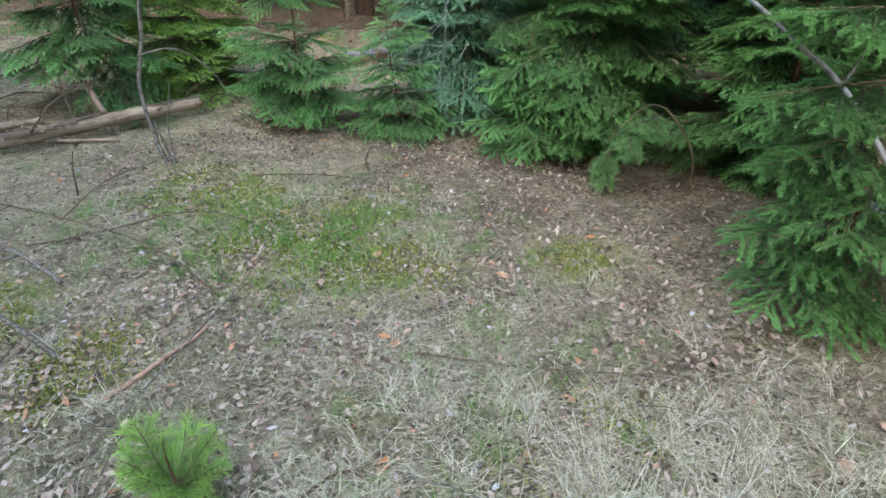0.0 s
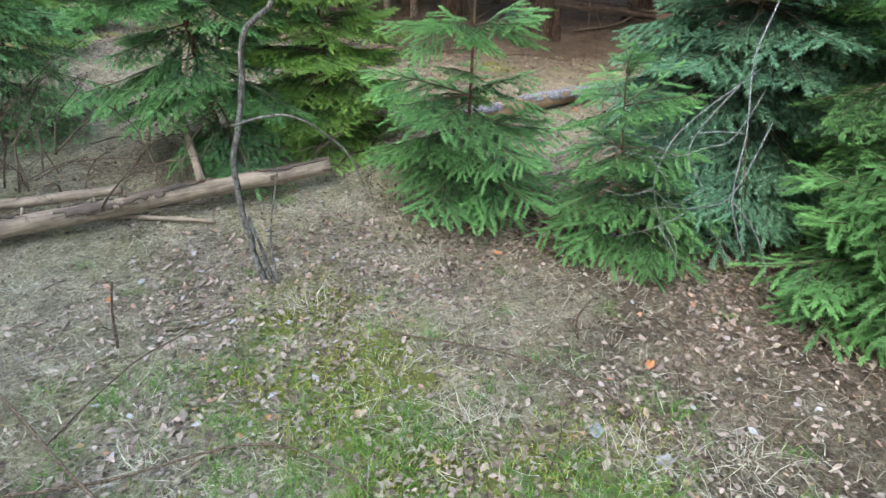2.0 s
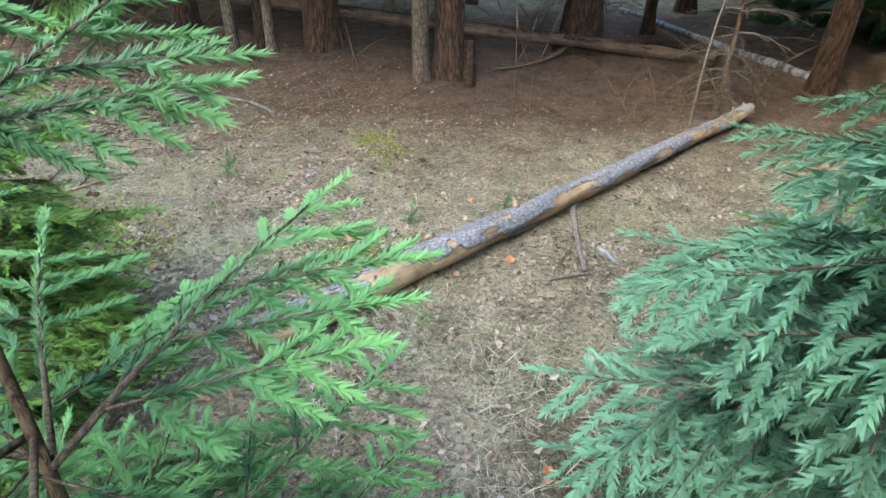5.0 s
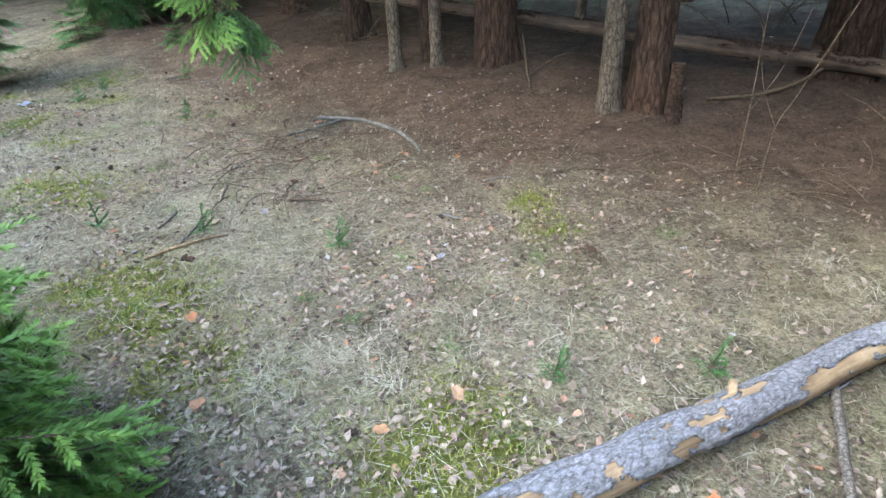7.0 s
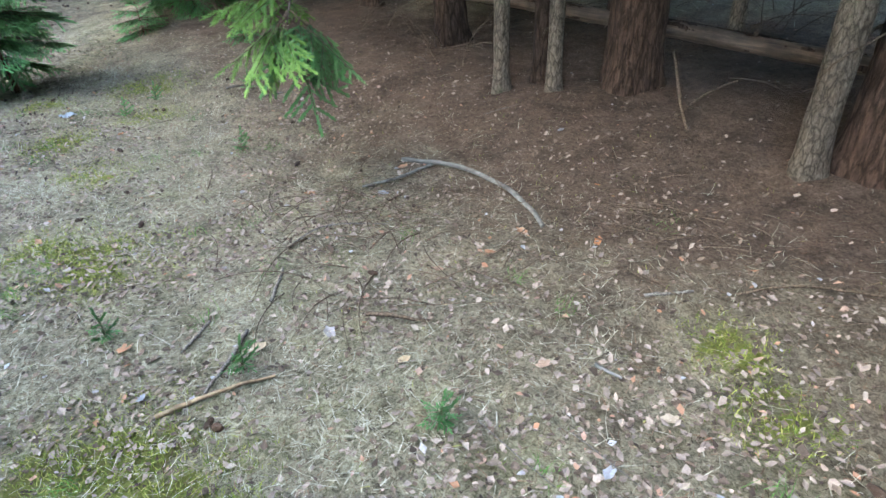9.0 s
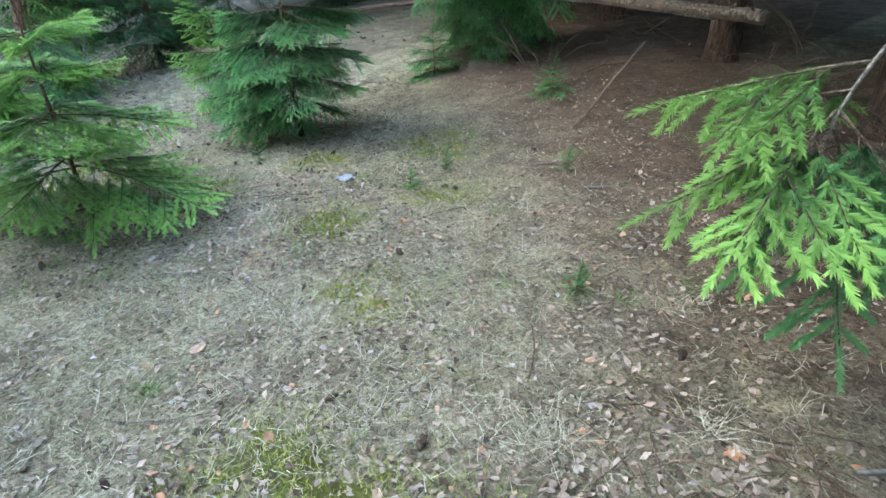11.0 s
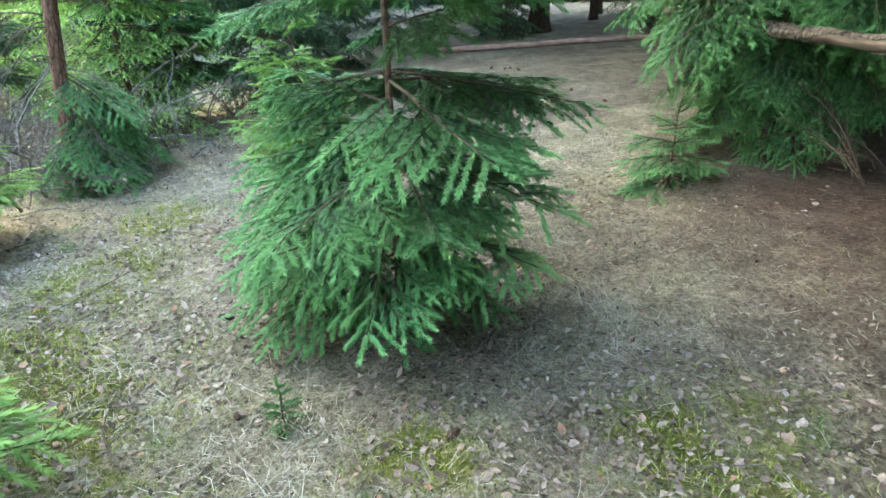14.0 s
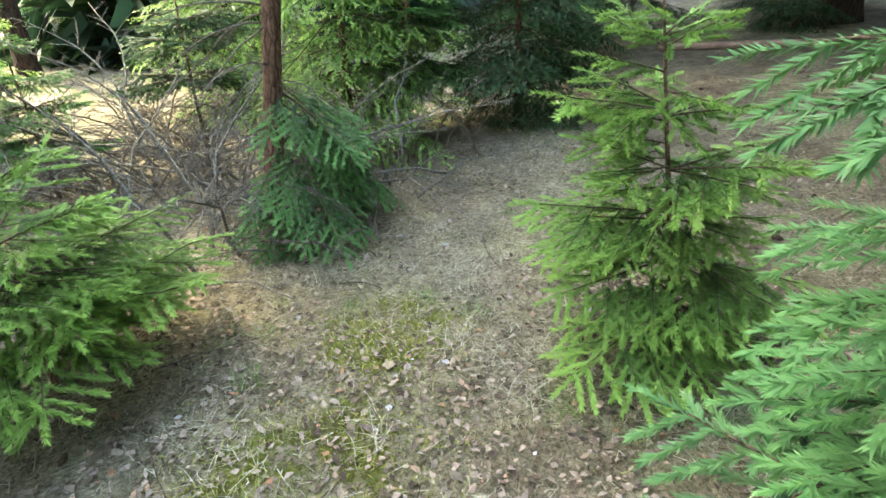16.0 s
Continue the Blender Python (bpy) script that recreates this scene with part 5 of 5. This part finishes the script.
SAP_WOOD = bark_material("sapling_bark", (0.06, 0.05, 0.04), (0.15, 0.135, 0.115), (0.3, 0.285, 0.26), (20, 20, 9), 0.004)
branchy("dead_birch_branch", "silvery dead birch branch leaning before a spruce", "branch", [
    ([on(1.42, 1.35, -0.02), (1.3, 1.65, 0.35), (1.14, 2.1, 0.82), (1.06, 2.34, 1.03), (0.77, 2.63, 1.3), (0.55, 2.85, 1.5)], 0.013, 0.008),
    ([(1.06, 2.34, 1.03), (1.09, 2.33, 1.13), (1.1, 2.31, 1.24)], 0.006, 0.003)], BIRCH, seed=8)
branchy("bare_sapling", "leafless grey-barked sapling with a kinked stem", "sapling", [
    ([on(-2.5, 4.38, -0.02), (-2.56, 4.4, 0.21), (-2.585, 4.43, 0.5), (-2.5, 4.45, 0.8), (-2.46, 4.48, 1.07), (-2.32, 4.5, 1.22), (-2.23, 4.52, 1.36), (-2.17, 4.57, 1.86)], 0.017, 0.008),
    ([on(-2.45, 4.38, -0.02), on(-2.5, 4.39, 0.2), on(-2.53, 4.38, 0.36)], 0.01, 0.007),
    ([on(-2.42, 4.36, -0.02), on(-2.45, 4.42, 0.25), (-2.4, 4.5, 0.5)], 0.007, 0.003),
    ([(-2.54, 4.4, 0.72), (-2.3, 4.5, 0.75), (-2.1, 4.62, 0.55), (-2.02, 4.66, 0.3)], 0.006, 0.0025)], SAP_WOOD, seed=3)
branchy("bare_sapling", "thin forked leafless sapling on needle litter", "sapling", [
    ([on(-0.82, 9.7, -0.02), (-0.82, 9.72, 0.45), (-0.83, 9.76, 0.9), (-0.86, 9.8, 1.6)], 0.005, 0.002),
    ([(-0.82, 9.73, 0.5), (-0.7, 9.78, 0.75), (-0.62, 9.8, 1.1)], 0.003, 0.0015)], TWIG_WOOD, "thin bare saplings", 4)
branchy("bare_sapling", "thin forked leafless sapling on needle litter", "sapling", [
    ([on(-0.68, 9.72, -0.02), (-0.67, 9.75, 0.4), (-0.58, 9.82, 0.62), (-0.4, 9.9, 1.1), (-0.3, 9.95, 1.5)], 0.005, 0.002),
    ([(-0.67, 9.75, 0.42), (-0.78, 9.8, 0.66), (-0.84, 9.8, 0.95)], 0.003, 0.0015)], TWIG_WOOD, "thin bare saplings", 5)
branchy("bare_sapling", "slender dead stem with hanging twigs", "sapling", [
    ([on(0.7, 9.86, -0.02), (0.72, 9.88, 0.5), (0.78, 9.9, 1.0), (0.95, 9.95, 1.8)], 0.012, 0.006)], DEAD_TWIG, "thin bare saplings", 6)


PALE_TWIG = bark_material("bleached_twig_bark", (0.1, 0.095, 0.09), (0.2, 0.195, 0.19), (0.34, 0.34, 0.34), (30, 30, 30), 0.003)
W_LINE = [(-0.12, 5.68, 1.55), (-0.2, 5.2, 1.25), (-0.34, 4.87, 1.01), (-0.36, 4.66, 0.74), (-0.41, 4.46, 0.52), (-0.35, 4.34, 0.34)]
PINE_LINE = [on(1.24, 3.62, -0.02), (1.24, 3.66, 0.22), (1.1, 3.76, 0.46), (0.95, 3.81, 0.53), (0.77, 3.75, 0.42), (0.66, 3.7, 0.3)]
branchy("dead_branch", "pale bare hanging branch before a dull green spruce", "branch", [
    (W_LINE, 0.0045, 0.002),
    ([W_LINE[3], (-0.55, 4.62, 0.74), (-0.75, 4.6, 0.62)], 0.003, 0.001),
    ([W_LINE[4], (-0.3, 4.4, 0.4), (-0.22, 4.35, 0.2)], 0.003, 0.001)], PALE_TWIG, seed=9)
for i, line in enumerate((
        [(-0.15, 5.2, 0.8), (-0.38, 4.75, 0.69), (-0.48, 4.75, 0.64), (-0.59, 4.75, 0.59), (-0.7, 4.75, 0.58), (-0.8, 4.75, 0.6)],
        [(-0.15, 5.0, 0.7), (-0.37, 4.6, 0.49), (-0.51, 4.6, 0.41), (-0.64, 4.6, 0.31), (-0.82, 4.6, 0.24)],
        [(-0.3, 4.9, 0.95), (-0.6, 4.68, 0.75), (-0.69, 4.6, 0.6), (-0.69, 4.6, 0.49), (-0.65, 4.6, 0.37), (-0.57, 4.6, 0.18)],
        [(-0.35, 4.9, 0.9), (-0.56, 4.7, 0.66), (-0.46, 4.7, 0.46), (-0.39, 4.7, 0.27)])):
    n = len(line) // 2
    branchy("dead_branch", "thin bleached dead branch hanging from a dull green spruce", "branch", [
        (line, 0.0028, 0.0012), ([line[n], tuple(c + d for c, d in zip(line[n], (-0.12, -0.05, 0.06 - 0.04 * i))), tuple(c + d for c, d in zip(line[n], (-0.22, -0.04, 0.0)))], 0.0022, 0.001),
        ([line[n + 1], tuple(c + d for c, d in zip(line[n + 1], (0.08, -0.06, -0.1))), tuple(c + d for c, d in zip(line[n + 1], (0.1, -0.08, -0.2)))], 0.002, 0.001)], PALE_TWIG, "bleached hanging branches", 40 + i)
bent = branchy("pine_branch", "arched young pine stem with long soft needles", "sapling", [
    (PINE_LINE, 0.007, 0.003)], TWIG_WOOD, seed=10)
for i, (dx, dy, dz, a, e) in enumerate(((-0.2, 0.18, 0.6, 200, -10), (-0.36, 0.16, 0.54, 150, -35), (-0.4, 0.15, 0.52, 250, -30), (-0.48, 0.11, 0.46, 185, -50), (-0.55, 0.08, 0.38, 130, -65), (-0.55, 0.08, 0.38, 230, -65), (-0.27, 0.19, 0.62, 265, -25))):
    part("shoot", PINE[i % 3], bent, Matrix.Translation((dx, dy, dz - 0.07)) @ Matrix.Rotation(radians(a), 4, "Z") @ Matrix.Rotation(radians(-e), 4, "Y") @ Matrix.Scale(1.1, 4), override=((1, NEEDLE_MID),))


def stick(label, pts, r0, r1, mat=DEAD_TWIG, group="loose sticks", seed=1, name="stick", extra=()):
    """A loose stick that lies on the ground along the given line (x, y, lift)."""
    return branchy(name, label, "stick", [([on(*p) for p in pts], r0, r1)] + [([on(*p) for p in e], r0 * 0.6, r1 * 0.7) for e in extra], mat, group, seed)


stick("curved grey stick lying on the needle litter", [(-4.08, 10.36, 0.02), (-3.7, 10.42, 0.02), (-3.35, 10.3, 0.02), (-3.1, 10.12, 0.02), (-2.93, 9.95, 0.012)], 0.017, 0.013, GREY_WOOD, seed=11, extra=(((-3.85, 10.38, 0.02), (-3.95, 10.1, 0.03), (-4.1, 9.92, 0.02)),))
stick("long thin arched dead twig on mossy ground", [(-2.75, 3.0, 0.02), (-2.4, 3.12, 0.03), (-2.02, 3.33, 0.05), (-1.7, 3.3, 0.04), (-1.43, 3.12, 0.01)], 0.006, 0.003, TWIG_WOOD, seed=12)
stick("thin dead twig arched over leaves", [(-1.75, 4.05, 0.02), (-1.5, 4.02, 0.04), (-1.1, 3.95, 0.05), (-0.8, 3.8, 0.03), (-0.74, 3.64, 0.01)], 0.005, 0.0025, TWIG_WOOD, seed=13)
stick("long dark bare twig reaching over the ground", [(-3.3, 3.5, 0.1), (-2.6, 3.15, 0.12), (-2.0, 2.85, 0.08), (-1.54, 2.44, 0.01)], 0.006, 0.004, TWIG_WOOD, seed=14, extra=(((-2.6, 3.15, 0.12), (-2.5, 3.5, 0.2), (-2.3, 3.8, 0.22)), ((-3.0, 3.35, 0.12), (-2.9, 2.95, 0.18), (-2.7, 2.7, 0.2))))
stick("pale dead branch stuck in the ground", [(-2.06, 2.04, -0.01), (-2.2, 2.06, 0.15), (-2.4, 2.12, 0.32), (-2.75, 2.2, 0.55)], 0.012, 0.008, DEAD_TWIG, seed=15)
stick("pale dead branch with bare side twigs", [(-2.35, 2.6, 0.02), (-2.6, 2.75, 0.1), (-3.0, 2.93, 0.2), (-3.4, 3.0, 0.26)], 0.012, 0.006, DEAD_TWIG, seed=16, extra=(((-2.6, 2.75, 0.1), (-2.9, 2.6, 0.05)), ((-2.8, 2.85, 0.14), (-3.2, 3.2, 0.1))))
stick("short dark twig standing upright", [(-0.95, 4.22, -0.01), (-0.97, 4.24, 0.1), (-0.92, 4.25, 0.2)], 0.007, 0.004, TWIG_WOOD, seed=17)
stick("dark bare twig standing upright", [(-2.85, 3.75, -0.01), (-2.85, 3.78, 0.15), (-2.82, 3.8, 0.3)], 0.007, 0.004, TWIG_WOOD, seed=18)
stick("tall dry grass stalk lying on the leaves", [(-1.63, 1.75, 0.02), (-1.5, 2.2, 0.05), (-1.42, 2.7, 0.06), (-1.45, 3.2, 0.09)], 0.004, 0.002, DEAD_TWIG, seed=19)
stick("peeled orange-brown stick on leaves", [(-1.75, 1.75, 0.01), (-1.6, 2.0, 0.02), (-1.5, 2.2, 0.01)], 0.012, 0.007, RED_WOOD, seed=20)
stick("thin dark twig across dry leaves", [(-0.62, 1.98, 0.02), (-0.2, 1.85, 0.03), (0.25, 1.82, 0.02), (0.5, 1.8, 0.01)], 0.005, 0.002, TWIG_WOOD, seed=21)
stick("thin dark curved twig on leaves", [(-1.05, 1.15, 0.01), (-0.9, 1.35, 0.03), (-0.7, 1.42, 0.01)], 0.007, 0.004, TWIG_WOOD, seed=22)
stick("yellowish dry stick on straw", [(-3.74, 8.08, 0.012), (-3.62, 8.25, 0.02), (-3.48, 8.43, 0.012)], 0.01, 0.006, LOG_WOOD, seed=23)
stick("thin dry grey stick on straw", [(-3.98, 8.56, 0.012), (-3.95, 8.46, 0.015), (-3.93, 8.36, 0.012)], 0.007, 0.005, seed=24)
stick("thin dry grey stick on straw", [(-3.77, 8.58, 0.012), (-3.7, 8.4, 0.015), (-3.66, 8.24, 0.012)], 0.01, 0.007, seed=25)
stick("short dry stick on leaves", [(-3.83, 8.79, 0.012), (-3.89, 8.9, 0.014), (-3.95, 9.01, 0.012)], 0.01, 0.007, seed=29)
stick("pale thin bent twig on dark twigs", [(-4.04, 9.16, 0.012), (-4.02, 9.32, 0.03), (-3.95, 9.46, 0.02), (-3.7, 9.6, 0.012)], 0.006, 0.003, seed=30)
stick("crooked brown stick among leaves", [(-3.36, 8.88, 0.02), (-3.2, 8.92, 0.03), (-3.09, 8.96, 0.012)], 0.012, 0.006, TWIG_WOOD, seed=31)
stick("short grey stick among leaves", [(-2.39, 9.02, 0.012), (-2.34, 9.0, 0.015), (-2.28, 8.99, 0.012)], 0.008, 0.006, GREY_WOOD, seed=32)
stick("pale straight stick on straw", [(-2.31, 9.54, 0.012), (-2.2, 9.6, 0.015), (-2.12, 9.65, 0.012)], 0.009, 0.006, seed=33)
stick("dead stick propped against a thick trunk", [(-2.4, 11.27, 0.01), (-2.5, 11.5, 0.12), (-2.63, 11.86, 0.3)], 0.014, 0.01, TWIG_WOOD, seed=34)
stick("crooked dark branch on the forest floor", [(-2.51, 11.48, 0.012), (-2.35, 11.68, 0.1), (-2.18, 11.83, 0.14)], 0.012, 0.007, TWIG_WOOD, seed=35)
stick("grey branch lying out from under a log", [(-0.54, 8.19, 0.02), (-0.57, 7.77, 0.03), (-0.58, 7.44, 0.015)], 0.02, 0.014, DEAD_TWIG, seed=36)
stick("strip of silvery bark on leaves", [(-0.47, 7.67, 0.012), (-0.44, 7.6, 0.016), (-0.41, 7.52, 0.012)], 0.014, 0.01, BIRCH, seed=37)
stick("thin brown stick beside a log", [(-0.78, 7.34, 0.012), (-0.6, 7.41, 0.015), (-0.45, 7.47, 0.012)], 0.008, 0.005, DEAD_TWIG, seed=38)
stick("thin pale stick beside a log", [(0.18, 8.69, 0.012), (0.2, 8.55, 0.015), (0.19, 8.41, 0.012)], 0.008, 0.006, DEAD_TWIG, seed=39)
stick("short pale broken stick on dark litter", [(-6.59, 11.19, 0.012), (-6.52, 11.24, 0.015), (-6.46, 11.29, 0.012)], 0.012, 0.008, DEAD_TWIG, seed=40)
stick("reddish dry stick on dry needles", [(-7.76, 9.5, 0.012), (-7.71, 9.6, 0.015), (-7.67, 9.69, 0.012)], 0.007, 0.005, RED_WOOD, seed=41)
stick("dark branch lying on needle litter", [(-7.75, 13.11, 0.012), (-7.65, 13.4, 0.05), (-7.53, 13.74, 0.015)], 0.012, 0.008, TWIG_WOOD, seed=42)
stick("thin brown twig on the needle litter", [(-1.95, 9.7, 0.01), (-1.7, 9.85, 0.02), (-1.3, 9.93, 0.015)], 0.008, 0.004, TWIG_WOOD, seed=26)
stick("dark curved branch on the forest floor", [(-0.95, 11.25, 0.02), (-0.5, 11.4, 0.04), (-0.1, 11.8, 0.08), (0.05, 12.2, 0.1)], 0.016, 0.02, TWIG_WOOD, seed=27)
stick("short grey stick, broken off", [(-6.05, 11.08, 0.01), (-5.98, 11.12, 0.01), (-5.88, 11.21, 0.008)], 0.007, 0.006, GREY_WOOD, seed=28)

tw = np.random.default_rng(78)
for i in range(150):
    cx, cy, sp = ((-4.15, 9.65, 0.36), (-0.75, 9.85, 0.5), (-3.7, 9.35, 0.38), (-2.6, 10.15, 0.35))[i % 4]
    x, y, a, ln = tw.normal(cx, sp), tw.normal(cy, sp * 0.7), tw.uniform(0, 6.28), tw.uniform(0.15, 0.55)
    pts = [(x + math.cos(a + 0.3 * t) * ln * t, y + math.sin(a + 0.3 * t) * ln * t, 0.008 + 0.03 * math.sin(3.1 * t)) for t in (0, 0.33, 0.66, 1)]
    stick("thin dark twig in a loose heap", pts, tw.uniform(0.0025, 0.005), 0.0014, TWIG_WOOD, "twigs in loose heaps", 700 + i, "twig")
tw = np.random.default_rng(77)
for i, (x, y) in enumerate(scatter(110, tw, lambda x, y: np.clip(1.1 - way_distance(x, y) / 4.5, 0, 1))):
    a, ln = tw.uniform(0, 6.28), tw.uniform(0.12, 0.5)
    c = tw.normal(0, 0.25)
    pts = [(x + math.cos(a + c * t) * ln * t, y + math.sin(a + c * t) * ln * t, 0.008 + 0.015 * math.sin(3.1 * t)) for t in (0, 0.33, 0.66, 1)]
    stick("thin dry twig on the forest floor", pts, tw.uniform(0.002, 0.005), 0.0015, TWIG_WOOD if tw.random() < 0.6 else DEAD_TWIG, "twigs on the forest floor", 200 + i, "twig")


# ---------------------------------------------------------------- small things on the ground
def cone_mesh(seed):
    """A spruce cone: an ovoid of overlapping scales."""
    rng = np.random.default_rng(seed)
    b = Builder()
    s = np.linspace(0, 1, 8)
    b.tube(np.stack([0.055 * (s - 0.5), 0 * s, 0 * s], 1), 0.003 + 0.0115 * np.sin(np.pi * np.clip(s, 0.06, 0.97)) ** 0.7, 9, 0, True, 0.22, rng)
    return b.mesh("spruce_cone", [CONE], False)


CONES = [cone_mesh(i) for i in (1, 2, 3)]
cr = np.random.default_rng(19)
cone_places = np.concatenate([scatter(34, cr, lambda x, y: near_chance(x, y) * (y > 6.5)), np.stack([cr.uniform(-14.6, -11.2, 38), cr.uniform(11.4, 13.8, 38)], 1)])
for x, y in cone_places:
    ob = tagged(new("spruce_cone", CONES[int(cr.integers(3))]), "dark brown fallen spruce cone", "cone", "fallen cones")
    ob.matrix_basis = Matrix.Translation(at_ground(x, y, 0.012)) @ Matrix.Rotation(cr.uniform(0, 6.28), 4, "Z") @ Matrix.Rotation(cr.uniform(-0.4, 0.4), 4, "Y") @ Matrix.Scale(cr.uniform(0.8, 1.15), 4)


def big_leaf_mesh(seed):
    """A broad dry leaf, lobed, folded along its rib and curled."""
    rng = np.random.default_rng(seed)
    b = Builder()
    n = 14
    rim = []
    for i in range(n):
        a = 2 * math.pi * i / n
        r = 0.5 * (1 + 0.16 * math.cos(5 * a + seed)) * rng.uniform(0.85, 1.1)
        x, y = r * math.cos(a), 0.68 * r * math.sin(a)
        rim.append((x, y, 0.35 * abs(y) + 0.3 * x * x + rng.normal(0, 0.02)))
    inner = [(0.5 * x, 0.5 * y, 0.4 * z) for x, y, z in rim]
    verts = np.array([(0, 0, 0)] + inner + rim) * 0.075
    faces = [(0, 1 + i, 1 + (i + 1) % n) for i in range(n)] + [(1 + i, 1 + n + i, 1 + n + (i + 1) % n, 1 + (i + 1) % n) for i in range(n)]
    b.add(verts, faces)
    b.tube([(0.035, 0, 0.002), (0.055, 0.004, 0.004), (0.07, 0.01, 0.002)], [0.0012, 0.001, 0.0008], 4)
    me = b.mesh("large_leaf", [BIG_LEAF])
    return me


LEAVES = [big_leaf_mesh(i) for i in (1, 2, 3, 4)]
lr = np.random.default_rng(23)
leaf_places = np.concatenate([np.array([(-4.36, 9.72), (-3.82, 9.53), (-2.78, 10.5), (-3.01, 9.84), (-3.07, 8.72), (-4.99, 8.81), (-2.62, 9.93), (-3.08, 9.58), (-3.65, 8.52), (-2.09, 8.87), (-6.72, 9.97), (-6.52, 9.97), (-6.38, 9.6), (-5.89, 10.44), (-6.22, 10.0), (-2.7, 7.31), (-2.86, 7.05), (-3.25, 9.34), (-3.88, 8.12), (-2.22, 8.56), (-6.36, 11.72), (-0.75, 2.1), (-0.7, 2.05), (-0.05, 1.7)]), scatter(120, lr, lambda x, y: near_chance(x, y) * (way_distance(x, y) < 3))])
for x, y in leaf_places:
    ob = tagged(new("fallen_leaf", LEAVES[int(lr.integers(4))]), "large dry curled fallen leaf on the ground", "leaf", "large fallen leaves")
    ob.matrix_basis = Matrix.Translation(at_ground(x, y, 0.006)) @ Matrix.Rotation(lr.uniform(0, 6.28), 4, "Z") @ Matrix.Rotation(lr.normal(0, 0.25), 4, "Y") @ Matrix.Scale(lr.uniform(0.5, 1.0), 4)


def tissue(x, y):
    """A crumpled scrap of white paper."""
    rng = np.random.default_rng(4)
    n = 9
    g = np.linspace(-0.5, 0.5, n)
    X, Y = np.meshgrid(g, g)
    Z = 0.12 * rng.random((n, n)) + 0.1 * np.cos(5 * X) * np.sin(4 * Y)
    v = np.stack([X * 0.12 + rng.normal(0, 0.006, X.shape), Y * 0.075 + rng.normal(0, 0.006, X.shape), Z * 0.16], -1).reshape(-1, 3)
    i = (np.arange(n - 1)[:, None] * n + np.arange(n - 1)[None, :]).reshape(-1)
    me = mesh_from("paper_scrap", v, np.stack([i, i + 1, i + n + 1, i + n], 1), [PAPER], None, False)
    ob = tagged(new("paper_scrap", me), "crumpled white paper scrap on dry grass", "litter")
    ob.matrix_basis = Matrix.Translation(at_ground(x, y, 0.004)) @ Matrix.Rotation(0.6, 4, "Z")


tissue(-7.43, 10.1)
